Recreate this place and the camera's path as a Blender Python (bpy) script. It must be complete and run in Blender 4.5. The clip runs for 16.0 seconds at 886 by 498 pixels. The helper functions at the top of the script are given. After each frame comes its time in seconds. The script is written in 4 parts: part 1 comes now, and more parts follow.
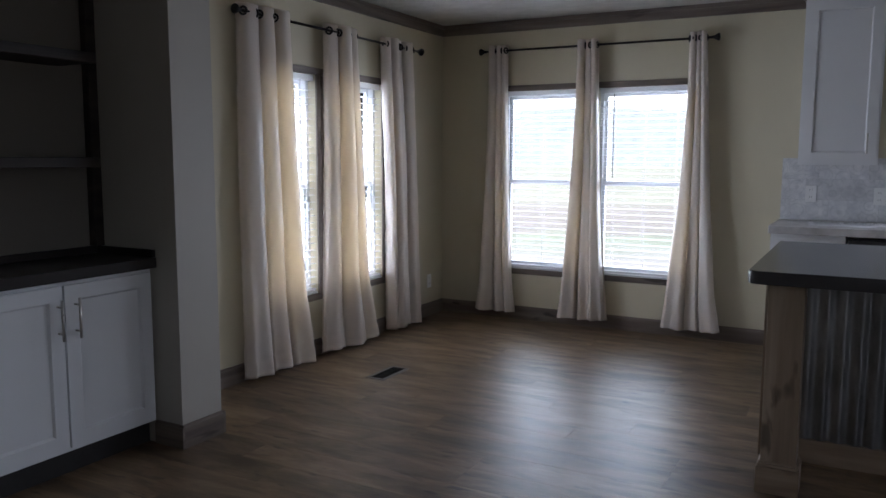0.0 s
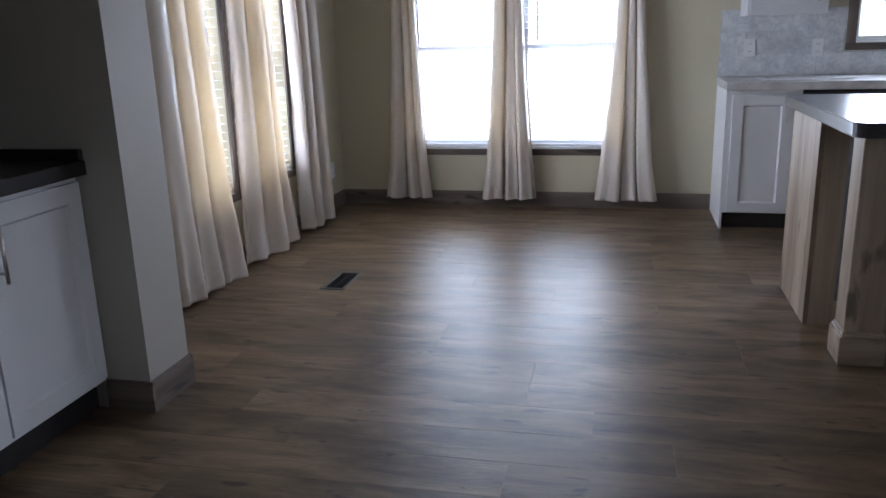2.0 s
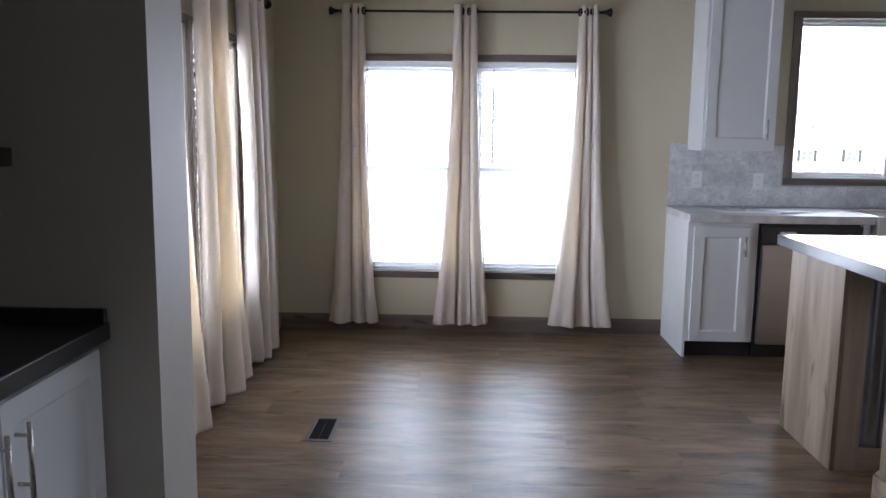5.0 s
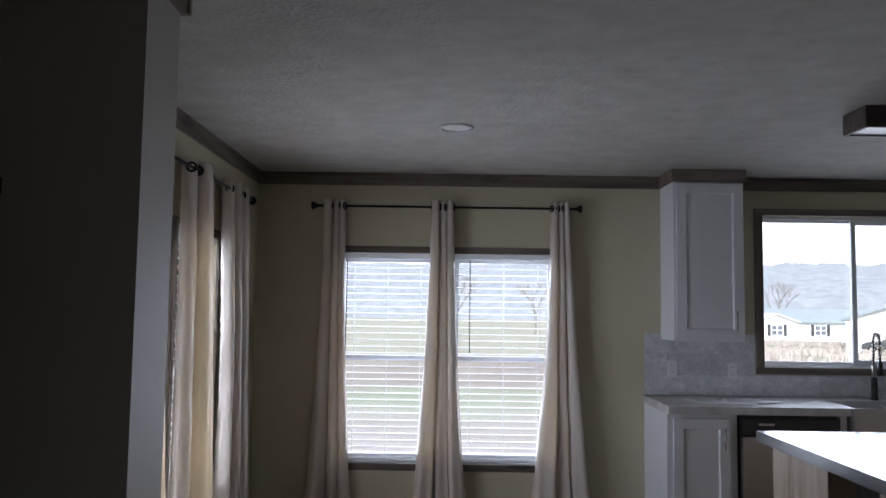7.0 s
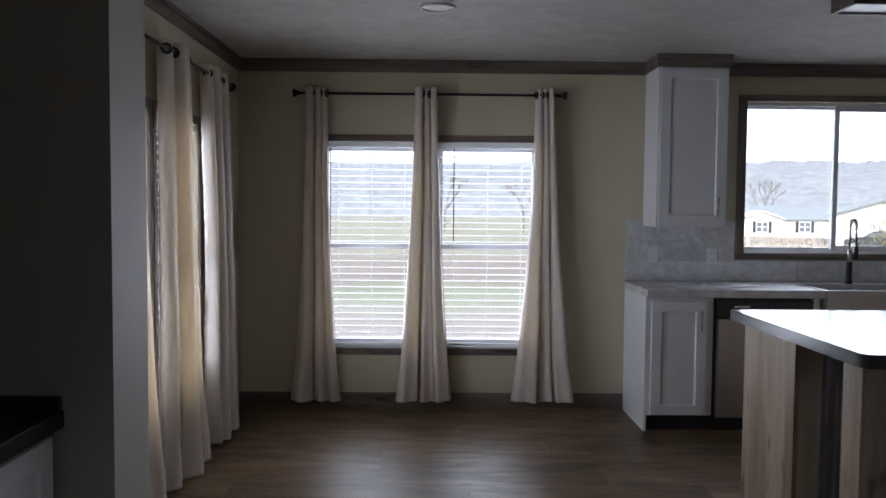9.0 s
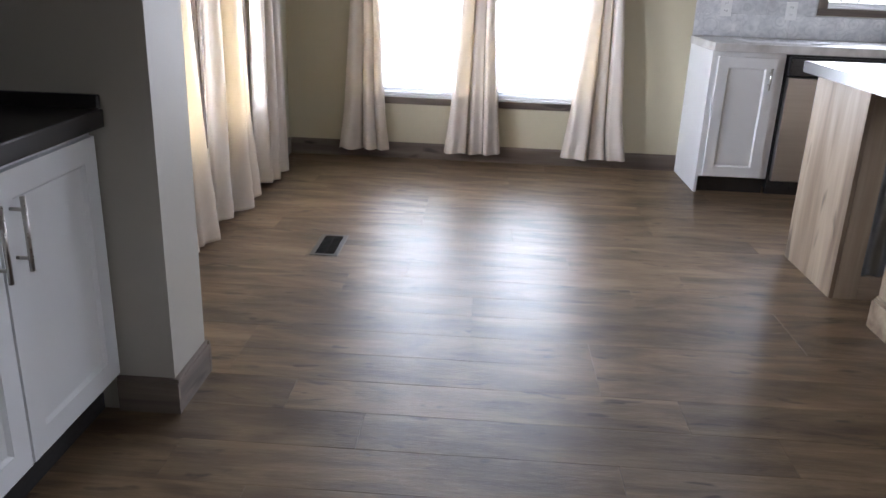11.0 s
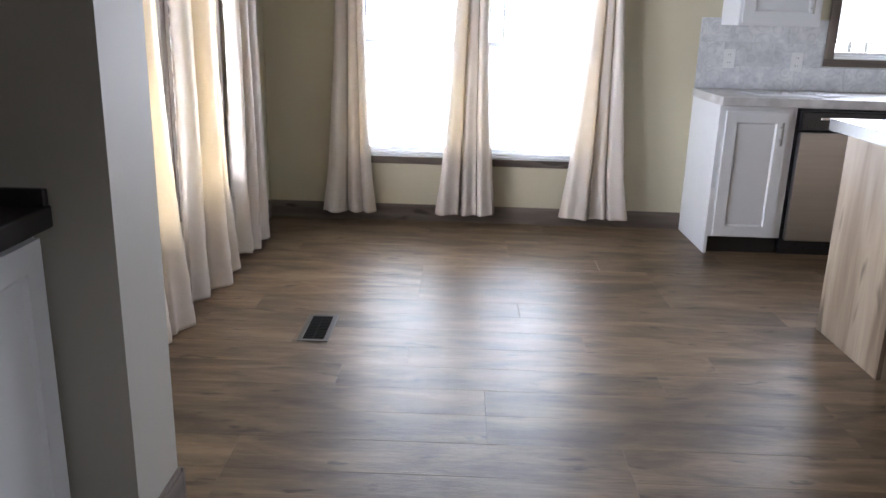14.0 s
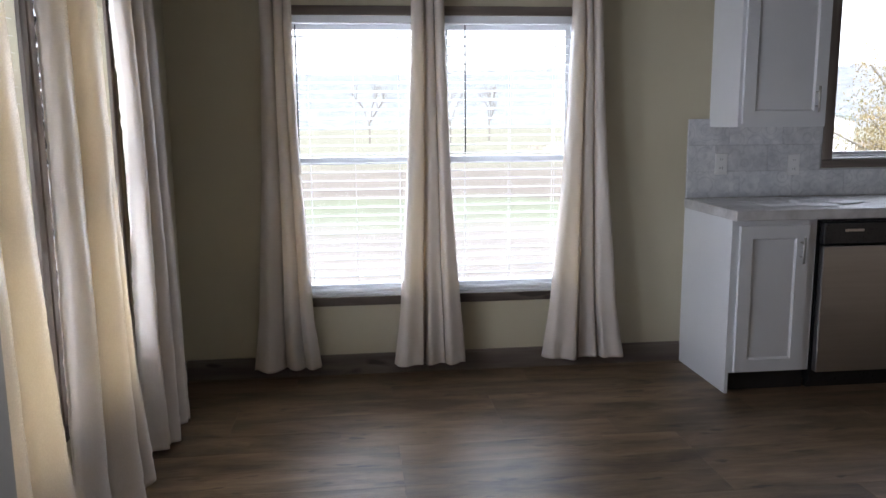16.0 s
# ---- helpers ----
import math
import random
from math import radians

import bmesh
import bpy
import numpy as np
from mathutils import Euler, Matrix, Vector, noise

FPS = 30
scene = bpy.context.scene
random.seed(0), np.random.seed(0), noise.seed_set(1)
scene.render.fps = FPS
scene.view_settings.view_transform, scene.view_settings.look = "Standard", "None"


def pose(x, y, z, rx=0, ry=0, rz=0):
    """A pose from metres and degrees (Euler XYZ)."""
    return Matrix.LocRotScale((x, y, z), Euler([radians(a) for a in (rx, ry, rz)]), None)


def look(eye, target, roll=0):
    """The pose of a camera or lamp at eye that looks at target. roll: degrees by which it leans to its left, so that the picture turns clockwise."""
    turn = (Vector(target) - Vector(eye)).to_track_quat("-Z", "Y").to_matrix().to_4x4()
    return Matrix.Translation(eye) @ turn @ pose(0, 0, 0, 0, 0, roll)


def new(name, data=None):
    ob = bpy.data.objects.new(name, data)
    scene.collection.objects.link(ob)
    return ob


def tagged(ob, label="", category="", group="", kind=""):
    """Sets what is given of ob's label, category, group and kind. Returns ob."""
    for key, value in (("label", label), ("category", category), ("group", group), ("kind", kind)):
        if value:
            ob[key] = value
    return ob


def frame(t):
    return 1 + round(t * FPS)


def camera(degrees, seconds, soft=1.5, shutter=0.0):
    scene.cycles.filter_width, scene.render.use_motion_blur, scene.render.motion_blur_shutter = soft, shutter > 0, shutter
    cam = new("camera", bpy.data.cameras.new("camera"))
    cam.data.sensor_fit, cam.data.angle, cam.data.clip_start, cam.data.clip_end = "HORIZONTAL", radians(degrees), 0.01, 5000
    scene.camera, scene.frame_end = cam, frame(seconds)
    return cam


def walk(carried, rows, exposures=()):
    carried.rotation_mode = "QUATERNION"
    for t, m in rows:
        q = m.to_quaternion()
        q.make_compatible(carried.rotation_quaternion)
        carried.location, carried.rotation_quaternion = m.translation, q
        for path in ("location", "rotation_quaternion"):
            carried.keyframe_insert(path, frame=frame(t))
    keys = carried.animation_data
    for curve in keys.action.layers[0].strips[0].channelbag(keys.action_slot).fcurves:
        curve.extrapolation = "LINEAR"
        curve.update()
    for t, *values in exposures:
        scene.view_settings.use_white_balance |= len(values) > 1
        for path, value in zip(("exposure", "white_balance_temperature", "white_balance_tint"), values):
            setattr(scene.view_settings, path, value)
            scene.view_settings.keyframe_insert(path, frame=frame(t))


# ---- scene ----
cam = camera(58.7, 16.0)

PATH = [
    (0, (3.291, -6.085, 1.363), (2.348, -4.337, 1.13), 0.2),
    (0.5, (2.95, -6.042, 1.343), (2.136, -4.225, 1.164), 1.4),
    (1, (2.644, -5.921, 1.328), (1.905, -4.07, 1.165), -1.3),
    (1.5, (2.374, -5.893, 1.297), (1.731, -4.022, 1.005), -2.5),
    (2, (2.124, -5.78, 1.256), (1.687, -3.9, 0.732), -1.7),
    (2.5, (1.85, -5.701, 1.232), (1.537, -3.833, 0.587), -0.7),
    (3, (1.617, -5.735, 1.253), (1.401, -3.883, 0.529), 0.3),
    (3.5, (1.519, -5.65, 1.261), (1.393, -3.778, 0.568), 1.0),
    (4, (1.449, -5.494, 1.308), (1.315, -3.586, 0.722), -0.6),
    (4.5, (1.392, -5.508, 1.338), (1.281, -3.558, 0.906), -0.2),
    (5, (1.353, -5.548, 1.396), (1.291, -3.569, 1.11), 0.7),
    (5.2, (1.369, -5.553, 1.404), (1.316, -3.567, 1.173), 0.5),
    (7.3, (1.337, -5.59, 1.514), (1.334, -3.601, 1.724), 0.8),
    (7.5, (1.347, -5.597, 1.514), (1.347, -3.611, 1.751), 0.7),
    (8, (1.351, -5.593, 1.489), (1.369, -3.6, 1.655), 0.4),
    (8.5, (1.388, -5.588, 1.456), (1.411, -3.588, 1.483), 0.5),
    (9, (1.372, -5.591, 1.431), (1.397, -3.594, 1.328), 0.5),
    (9.5, (1.392, -5.525, 1.347), (1.36, -3.557, 0.995), 1.0),
    (10, (1.396, -5.526, 1.271), (1.338, -3.604, 0.722), 1.6),
    (10.2, (1.404, -5.523, 1.257), (1.335, -3.622, 0.639), 1.8),
    (12.3, (1.378, -5.576, 1.269), (1.263, -3.696, 0.596), 1.8),
    (12.5, (1.367, -5.583, 1.275), (1.247, -3.691, 0.638), 1.7),
    (13, (1.324, -5.556, 1.274), (1.229, -3.639, 0.712), 2.3),
    (13.5, (1.309, -5.344, 1.274), (1.252, -3.425, 0.712), 2.3),
    (14, (1.272, -5.145, 1.292), (1.235, -3.224, 0.737), 1.6),
    (14.5, (1.148, -4.957, 1.348), (1.142, -3.012, 0.88), 1.0),
    (15, (1.085, -4.769, 1.349), (1.202, -2.809, 0.968), 1.4),
    (15.5, (1.052, -4.457, 1.367), (1.258, -2.495, 1.034), 0.9),
    (16, (0.933, -4.18, 1.369), (1.148, -2.218, 1.045), -0.5),
]
EXPOSURE = [
    (0.0, 2.5, 6000, 17), (1.0, 2.28, 5950, 17), (1.5, 2.5, 5900, 17), (2.0, 3.05, 5900, 17), (2.5, 3.6, 6000, 17), (3.5, 4.1, 5950, 16), (4.5, 3.6, 5900, 17), (5.2, 3.05, 6100, 18), (7.3, 2.05, 6150, 18),
    (9.0, 2.05, 6250, 18), (9.5, 2.45, 6250, 18), (10.2, 3.32, 6300, 18), (12.3, 3.95, 6350, 17), (13.5, 3.85, 6350, 17), (15.0, 3.2, 6350, 17), (16.0, 2.5, 6350, 17)]
walk(cam, [(t, look(eye, target, roll)) for t, eye, target, roll in PATH], EXPOSURE)

# ---- daylight: pale overcast sky and a weak veiled sun behind the house ----
world = bpy.data.worlds.new("overcast_sky")
scene.world = world
world.use_nodes = True
wn = world.node_tree
sky = wn.nodes.new("ShaderNodeTexSky")
sky.sky_type, sky.sun_disc = "NISHITA", False
sky.sun_elevation, sky.sun_rotation = radians(38), radians(200)
sky.air_density, sky.dust_density, sky.ozone_density = 1.0, 1.5, 1.5
pale = wn.nodes.new("ShaderNodeHueSaturation")
pale.inputs["Saturation"].default_value = 0.35
wn.links.new(sky.outputs[0], pale.inputs["Color"])
wn.links.new(pale.outputs[0], wn.nodes["Background"].inputs[0])
wn.nodes["Background"].inputs[1].default_value = 0.11
sun = new("sun", bpy.data.lights.new("sun", "SUN"))
sun.data.energy, sun.data.angle, sun.data.color = 1.1, radians(14), (1, 0.96, 0.9)
sun.matrix_world = look((0, 0, 0), (math.sin(radians(200)) * -0.79, math.cos(radians(200)) * -0.79, -0.62))

EAST, SOUTH = 5.6, -10.4
# the sky's light in each window's opening: the upper half sees the sky, the lower the ground
N_WIN = ((0.57, 1.295, 0.43, 1.90), (1.385, 2.13, 0.43, 1.90))
W_WIN = ((-2.37, -1.79, 0.43, 1.90), (-1.69, -0.98, 0.43, 1.90))
K_WIN = (3.585, 4.955, 1.13, 2.205)
NORTH, WEST = pose(0, 0, 0), pose(0, 0, 0, 0, 0, 90)


def window_light(name, x0, x1, z0, z1, m, radiance, tilt=0, spread=180):
    """A sheet of daylight just outside an opening, facing in; tilt: degrees downwards."""
    lamp = new(name, bpy.data.lights.new(name, "AREA"))
    lamp.data.shape, lamp.data.size, lamp.data.size_y, lamp.data.spread = "RECTANGLE", x1 - x0, z1 - z0, radians(spread)
    lamp.data.energy, lamp.data.color = radiance * math.pi * (x1 - x0) * (z1 - z0), (0.80, 0.88, 1.0)
    y, z = 0.16 + (z1 - z0) / 2 * math.sin(radians(tilt)), (z0 + z1) / 2
    lamp.matrix_world = m @ look(((x0 + x1) / 2, y, z), ((x0 + x1) / 2, y - math.cos(radians(tilt)), z - math.sin(radians(tilt))))


for wall, openings, m, radiance in (("north", N_WIN, NORTH, 1.45), ("west", W_WIN, WEST, 2.3)):
    x0, x1 = openings[0][0] - 0.1, openings[1][1] + 0.1
    window_light("sky_light_" + wall, x0, x1, 1.10, 2.0, m, radiance, 15, 165)
    window_light("ground_light_" + wall, x0, x1, 0.40, 1.08, m, radiance * 1.15, 0, 170)
window_light("sky_light_kitchen", K_WIN[0], K_WIN[1], K_WIN[2], K_WIN[3] + 0.1, NORTH, 1.2, 30, 135)
# the east opening is unseen, added to light the niche's cabinet doors
window_light("unseen_light_east", 4.7, 6.5, 0.7, 1.95, pose(EAST, 0, 0, 0, 0, -90), 0.03)


# ---- materials ----
def surface(name, dark, light, scale=(6, 6, 6), rough=0.5, metal=0.0, bump=0.05, fine=60, mix=0.5, vary=0.0, spread=0.1, ior=1.5):
    """Two tones in soft patches, a finer grain, gloss that varies, and a fine relief. vary: change of tone from piece to piece."""
    m = bpy.data.materials.new(name)
    m.use_nodes = True
    t = m.node_tree
    n, l = t.nodes, t.links
    p = n["Principled BSDF"]
    p.inputs["Metallic"].default_value, p.inputs["IOR"].default_value = metal, ior
    co, info, off, mp = n.new("ShaderNodeTexCoord"), n.new("ShaderNodeObjectInfo"), n.new("ShaderNodeVectorMath"), n.new("ShaderNodeMapping")
    off.operation = "MULTIPLY_ADD"
    l.new(info.outputs["Random"], off.inputs[0])
    off.inputs[1].default_value = (37, 51, 23)
    l.new(co.outputs["Object"], off.inputs[2])
    mp.inputs["Scale"].default_value = scale
    l.new(off.outputs[0] if vary else co.outputs["Object"], mp.inputs["Vector"])
    big, small = n.new("ShaderNodeTexNoise"), n.new("ShaderNodeTexNoise")
    big.inputs["Scale"].default_value, big.inputs["Detail"].default_value, big.inputs["Roughness"].default_value = 1, 5, 0.6
    small.inputs["Scale"].default_value, small.inputs["Detail"].default_value = fine, 4
    l.new(mp.outputs[0], big.inputs["Vector"])
    l.new(co.outputs["Object"], small.inputs["Vector"])
    ramp = n.new("ShaderNodeValToRGB")
    ramp.color_ramp.elements[0].position, ramp.color_ramp.elements[1].position = 0.5 - mix / 2, 0.5 + mix / 2
    ramp.color_ramp.elements[0].color, ramp.color_ramp.elements[1].color = (*dark, 1), (*light, 1)
    l.new(big.outputs[0], ramp.inputs[0])
    hsv, val = n.new("ShaderNodeHueSaturation"), n.new("ShaderNodeMapRange")
    l.new(info.outputs["Random"], val.inputs[0])
    val.inputs[3].default_value, val.inputs[4].default_value = 1 - vary, 1 + vary
    l.new(val.outputs[0], hsv.inputs["Value"])
    l.new(ramp.outputs[0], hsv.inputs["Color"])
    l.new(hsv.outputs[0], p.inputs["Base Color"])
    rr = n.new("ShaderNodeMapRange")
    l.new(small.outputs[0], rr.inputs[0])
    rr.inputs[3].default_value, rr.inputs[4].default_value = rough - spread, rough + spread
    l.new(rr.outputs[0], p.inputs["Roughness"])
    bp = n.new("ShaderNodeBump")
    bp.inputs["Strength"].default_value, bp.inputs["Distance"].default_value = min(1, bump * 4), bump * 0.02
    l.new(small.outputs[0], bp.inputs["Height"])
    l.new(bp.outputs[0], p.inputs["Normal"])
    return m


def wood(name, dark, mid, light, along=0, rough=0.35, vary=0.12, bump=0.25, stretch=14.0, ior=1.45, emboss=0.0):
    """Wood grain running along one axis: broad bands, fine fibres and a few dark knots."""
    m = bpy.data.materials.new(name)
    m.use_nodes = True
    t = m.node_tree
    n, l = t.nodes, t.links
    p = n["Principled BSDF"]
    p.inputs["IOR"].default_value = ior
    co, info, off = n.new("ShaderNodeTexCoord"), n.new("ShaderNodeObjectInfo"), n.new("ShaderNodeVectorMath")
    off.operation = "MULTIPLY_ADD"
    l.new(info.outputs["Random"], off.inputs[0])
    off.inputs[1].default_value = (41, 17, 29)
    l.new(co.outputs["Object"], off.inputs[2])

    def grain(long, cross, detail, rgh=0.6):
        mp, nz = n.new("ShaderNodeMapping"), n.new("ShaderNodeTexNoise")
        s = [cross] * 3
        s[along] = long
        mp.inputs["Scale"].default_value = s
        nz.inputs["Scale"].default_value, nz.inputs["Detail"].default_value, nz.inputs["Roughness"].default_value = 1, detail, rgh
        nz.inputs["Distortion"].default_value = 0.4
        l.new(off.outputs[0], mp.inputs["Vector"])
        l.new(mp.outputs[0], nz.inputs["Vector"])
        return nz
    bands, fibres, knots = grain(2.4 if emboss else 0.9, stretch, 6 if emboss else 3, 0.62 if emboss else 0.55), grain(3.0, 120 if emboss else 130, 6), grain(7.0 if emboss else 2.6, 22 if emboss else 11, 3, 0.45)
    ramp = n.new("ShaderNodeValToRGB")
    e = ramp.color_ramp.elements
    e[0].position, e[1].position = 0.34, 0.68
    e[0].color, e[1].color = (*dark, 1), (*light, 1)
    e.new(0.5).color = (*mid, 1)
    l.new(bands.outputs[0], ramp.inputs[0])
    fr, kr = n.new("ShaderNodeMapRange"), n.new("ShaderNodeMapRange")
    for r, src, a, b, c, d in ((fr, fibres, 0.3, 0.75, 0.80 if emboss else 0.9, 1.16 if emboss else 1.07), (kr, knots, 0.29, 0.36, 0.42, 1.0)):
        l.new(src.outputs[0], r.inputs[0])
        for i, v in enumerate((a, b, c, d)):
            r.inputs[i + 1].default_value = v
    pr = n.new("ShaderNodeMapRange")
    l.new(info.outputs["Random"], pr.inputs[0])
    pr.inputs[3].default_value, pr.inputs[4].default_value = 1 - vary, 1 + vary
    m1, m2 = n.new("ShaderNodeMath"), n.new("ShaderNodeMath")
    m1.operation = m2.operation = "MULTIPLY"
    l.new(fr.outputs[0], m1.inputs[0])
    l.new(kr.outputs[0], m1.inputs[1])
    l.new(m1.outputs[0], m2.inputs[0])
    l.new(pr.outputs[0], m2.inputs[1])
    hsv = n.new("ShaderNodeHueSaturation")
    l.new(m2.outputs[0], hsv.inputs["Value"])
    l.new(ramp.outputs[0], hsv.inputs["Color"])
    l.new(hsv.outputs[0], p.inputs["Base Color"])
    rr = n.new("ShaderNodeMapRange")
    l.new(fibres.outputs[0], rr.inputs[0])
    rr.inputs[3].default_value, rr.inputs[4].default_value = rough - 0.07, rough + 0.1
    if emboss:
        # the gloss of the wear layer follows the broad grain
        gl, gs = n.new("ShaderNodeMapRange"), n.new("ShaderNodeMath")
        l.new(bands.outputs[0], gl.inputs[0])
        for i, v in enumerate((0.32, 0.68, 0.02, -0.02)):
            gl.inputs[i + 1].default_value = v
        gs.operation = "ADD"
        l.new(rr.outputs[0], gs.inputs[0])
        l.new(gl.outputs[0], gs.inputs[1])
        l.new(gs.outputs[0], p.inputs["Roughness"])
    else:
        l.new(rr.outputs[0], p.inputs["Roughness"])
    bp = n.new("ShaderNodeBump")
    bp.inputs["Strength"].default_value, bp.inputs["Distance"].default_value = bump, 0.002
    l.new(fibres.outputs[0], bp.inputs["Height"])
    if emboss:
        # shallow embossed texture of the wear layer
        pits, b3 = grain(18, 75, 5, 0.7), n.new("ShaderNodeBump")
        b3.inputs["Strength"].default_value, b3.inputs["Distance"].default_value = emboss, 0.0016
        l.new(pits.outputs[0], b3.inputs["Height"])
        l.new(b3.outputs[0], bp.inputs["Normal"])
    l.new(bp.outputs[0], p.inputs["Normal"])
    return m


def cloth(name, colour, through_share, tint, sheen=0.15, crumple=0.55):
    m = surface(name, [c * 0.93 for c in colour], colour, (9, 9, 2), 0.27, 0, 0.08, 260, 0.6)
    t = m.node_tree
    n, l = t.nodes, t.links
    p = n["Principled BSDF"]
    p.inputs["Sheen Weight"].default_value = sheen
    tr, mx = n.new("ShaderNodeBsdfTranslucent"), n.new("ShaderNodeMixShader")
    tr.inputs["Color"].default_value = (*tint, 1)
    mx.inputs[0].default_value = through_share
    l.new(p.outputs[0], mx.inputs[1])
    l.new(tr.outputs[0], mx.inputs[2])
    l.new(mx.outputs[0], n["Material Output"].inputs[0])
    # crumpled satin folds
    wr, b2 = n.new("ShaderNodeTexNoise"), n.new("ShaderNodeBump")
    wr.inputs["Scale"].default_value, wr.inputs["Detail"].default_value = 9, 3
    l.new(n["Texture Coordinate"].outputs["Object"], wr.inputs["Vector"])
    b2.inputs["Strength"].default_value, b2.inputs["Distance"].default_value = crumple, 0.012
    l.new(wr.outputs[0], b2.inputs["Height"])
    l.new(n["Bump"].outputs[0], b2.inputs["Normal"])
    l.new(b2.outputs[0], p.inputs["Normal"])
    return m


def pane_glass(name):
    m = bpy.data.materials.new(name)
    m.use_nodes = True
    t = m.node_tree
    n, l = t.nodes, t.links
    clear, gloss, mx, fr = n.new("ShaderNodeBsdfTransparent"), n.new("ShaderNodeBsdfGlossy"), n.new("ShaderNodeMixShader"), n.new("ShaderNodeFresnel")
    clear.inputs[0].default_value = (0.95, 0.97, 0.96, 1)
    gloss.inputs["Roughness"].default_value = 0.02
    l.new(fr.outputs[0], mx.inputs[0])
    l.new(clear.outputs[0], mx.inputs[1])
    l.new(gloss.outputs[0], mx.inputs[2])
    l.new(mx.outputs[0], n["Material Output"].inputs[0])
    return m


def tile_print(name):
    """Pale grey patchwork tile: faint medallions and worn patches, another pattern on each tile."""
    m = surface(name, (0.50, 0.51, 0.53), (0.74, 0.74, 0.74), (12, 12, 12), 0.3, 0, 0.02, 80, 0.35, 0.09)
    t = m.node_tree
    n, l = t.nodes, t.links
    p, hsv = n["Principled BSDF"], n["Hue/Saturation/Value"]
    vo, wv, rg, mx, no = n.new("ShaderNodeTexVoronoi"), n.new("ShaderNodeMath"), n.new("ShaderNodeMapRange"), n.new("ShaderNodeMix"), n.new("ShaderNodeTexNoise")
    vo.inputs["Scale"].default_value, vo.inputs["Randomness"].default_value = 11, 0.7
    l.new(n["Vector Math"].outputs[0], vo.inputs["Vector"])
    mul = n.new("ShaderNodeMath")
    mul.operation, mul.inputs[1].default_value = "MULTIPLY", 22
    l.new(vo.outputs["Distance"], mul.inputs[0])
    wv.operation = "SINE"
    l.new(mul.outputs[0], wv.inputs[0])
    no.inputs["Scale"].default_value, no.inputs["Detail"].default_value = 11, 7
    l.new(n["Vector Math"].outputs[0], no.inputs["Vector"])
    pr = n.new("ShaderNodeMath")
    pr.operation = "MULTIPLY"
    l.new(wv.outputs[0], pr.inputs[0])
    l.new(no.outputs[0], pr.inputs[1])
    l.new(pr.outputs[0], rg.inputs[0])
    for i, v in enumerate((0.20, 0.55, 0.0, 0.26)):
        rg.inputs[i + 1].default_value = v
    mx.data_type = "RGBA"
    l.new(rg.outputs[0], mx.inputs[0])
    l.new(hsv.outputs[0], mx.inputs[6])
    mx.inputs[7].default_value = (0.30, 0.31, 0.33, 1)
    l.new(mx.outputs[2], p.inputs["Base Color"])
    return m


WALL = surface("wall_board", (0.54, 0.485, 0.345), (0.60, 0.545, 0.395), (1.5, 1.5, 0.6), 0.6, 0, 0.06, 120, 0.8)
# darkened board: shade put into the niche, less bounce off the unseen walls
WALL_DARKENED = surface("wall_board_darkened", (0.17, 0.155, 0.135), (0.21, 0.19, 0.165), (1.5, 1.5, 0.6), 0.6, 0, 0.06, 120, 0.8)
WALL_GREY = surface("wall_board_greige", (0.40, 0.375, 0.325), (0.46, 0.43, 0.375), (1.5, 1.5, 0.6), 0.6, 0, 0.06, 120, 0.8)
CEIL = surface("stippled_ceiling", (0.48, 0.462, 0.425), (0.63, 0.61, 0.565), (7, 9, 7), 0.85, 0, 0.4, 48, 0.5)
TRIM = wood("brown_trim", (0.11, 0.085, 0.07), (0.17, 0.135, 0.11), (0.23, 0.19, 0.16), 0, 0.45, 0.05)
TRIM_Z = wood("brown_trim_upright", (0.11, 0.085, 0.07), (0.17, 0.135, 0.11), (0.23, 0.19, 0.16), 2, 0.45, 0.05)
PLANK = wood("vinyl_plank", (0.090, 0.057, 0.031), (0.168, 0.111, 0.063), (0.255, 0.178, 0.106), 0, 0.365, 0.20, 0.10, 9.0, 1.41, 0.8)
SUBFLOOR = surface("dark_joint", (0.02, 0.016, 0.013), (0.04, 0.03, 0.025), rough=0.8)
WHITE = surface("white_cabinet_paint", (0.70, 0.71, 0.72), (0.78, 0.79, 0.80), (3, 3, 3), 0.35, 0, 0.03, 150, 0.9)
VINYL = surface("white_window_vinyl", (0.74, 0.75, 0.76), (0.80, 0.81, 0.82), (3, 3, 3), 0.4, 0, 0.02, 90, 0.9)

BLACKTOP = surface("dark_laminate", (0.020, 0.017, 0.016), (0.030, 0.026, 0.025), (5, 5, 5), 0.30, 0, 0.0, 30, 0.8, 0, 0.02)
CHARCOAL = surface("charcoal_laminate", (0.05, 0.048, 0.05), (0.08, 0.077, 0.08), (6, 6, 6), 0.22, 0, 0.0, 30, 0.7, 0, 0.02)
MARBLE = surface("pale_stone_laminate", (0.44, 0.43, 0.42), (0.66, 0.65, 0.64), (9, 9, 9), 0.28, 0, 0.02, 180, 0.35)
ASH_Z = wood("greige_wood_panel", (0.21, 0.15, 0.10), (0.33, 0.25, 0.175), (0.44, 0.345, 0.25), 2, 0.45, 0.06, 0.2, 10.0)
ASH_X = wood("greige_wood_rail", (0.21, 0.15, 0.10), (0.33, 0.25, 0.175), (0.44, 0.345, 0.25), 0, 0.45, 0.06, 0.2, 10.0)
DARKWOOD = wood("dark_stained_wood", (0.018, 0.013, 0.011), (0.035, 0.026, 0.021), (0.06, 0.045, 0.036), 0, 0.5, 0.1)
DARKBOX = wood("walnut_case", (0.05, 0.036, 0.03), (0.085, 0.064, 0.055), (0.13, 0.1, 0.088), 0, 0.5, 0.05)
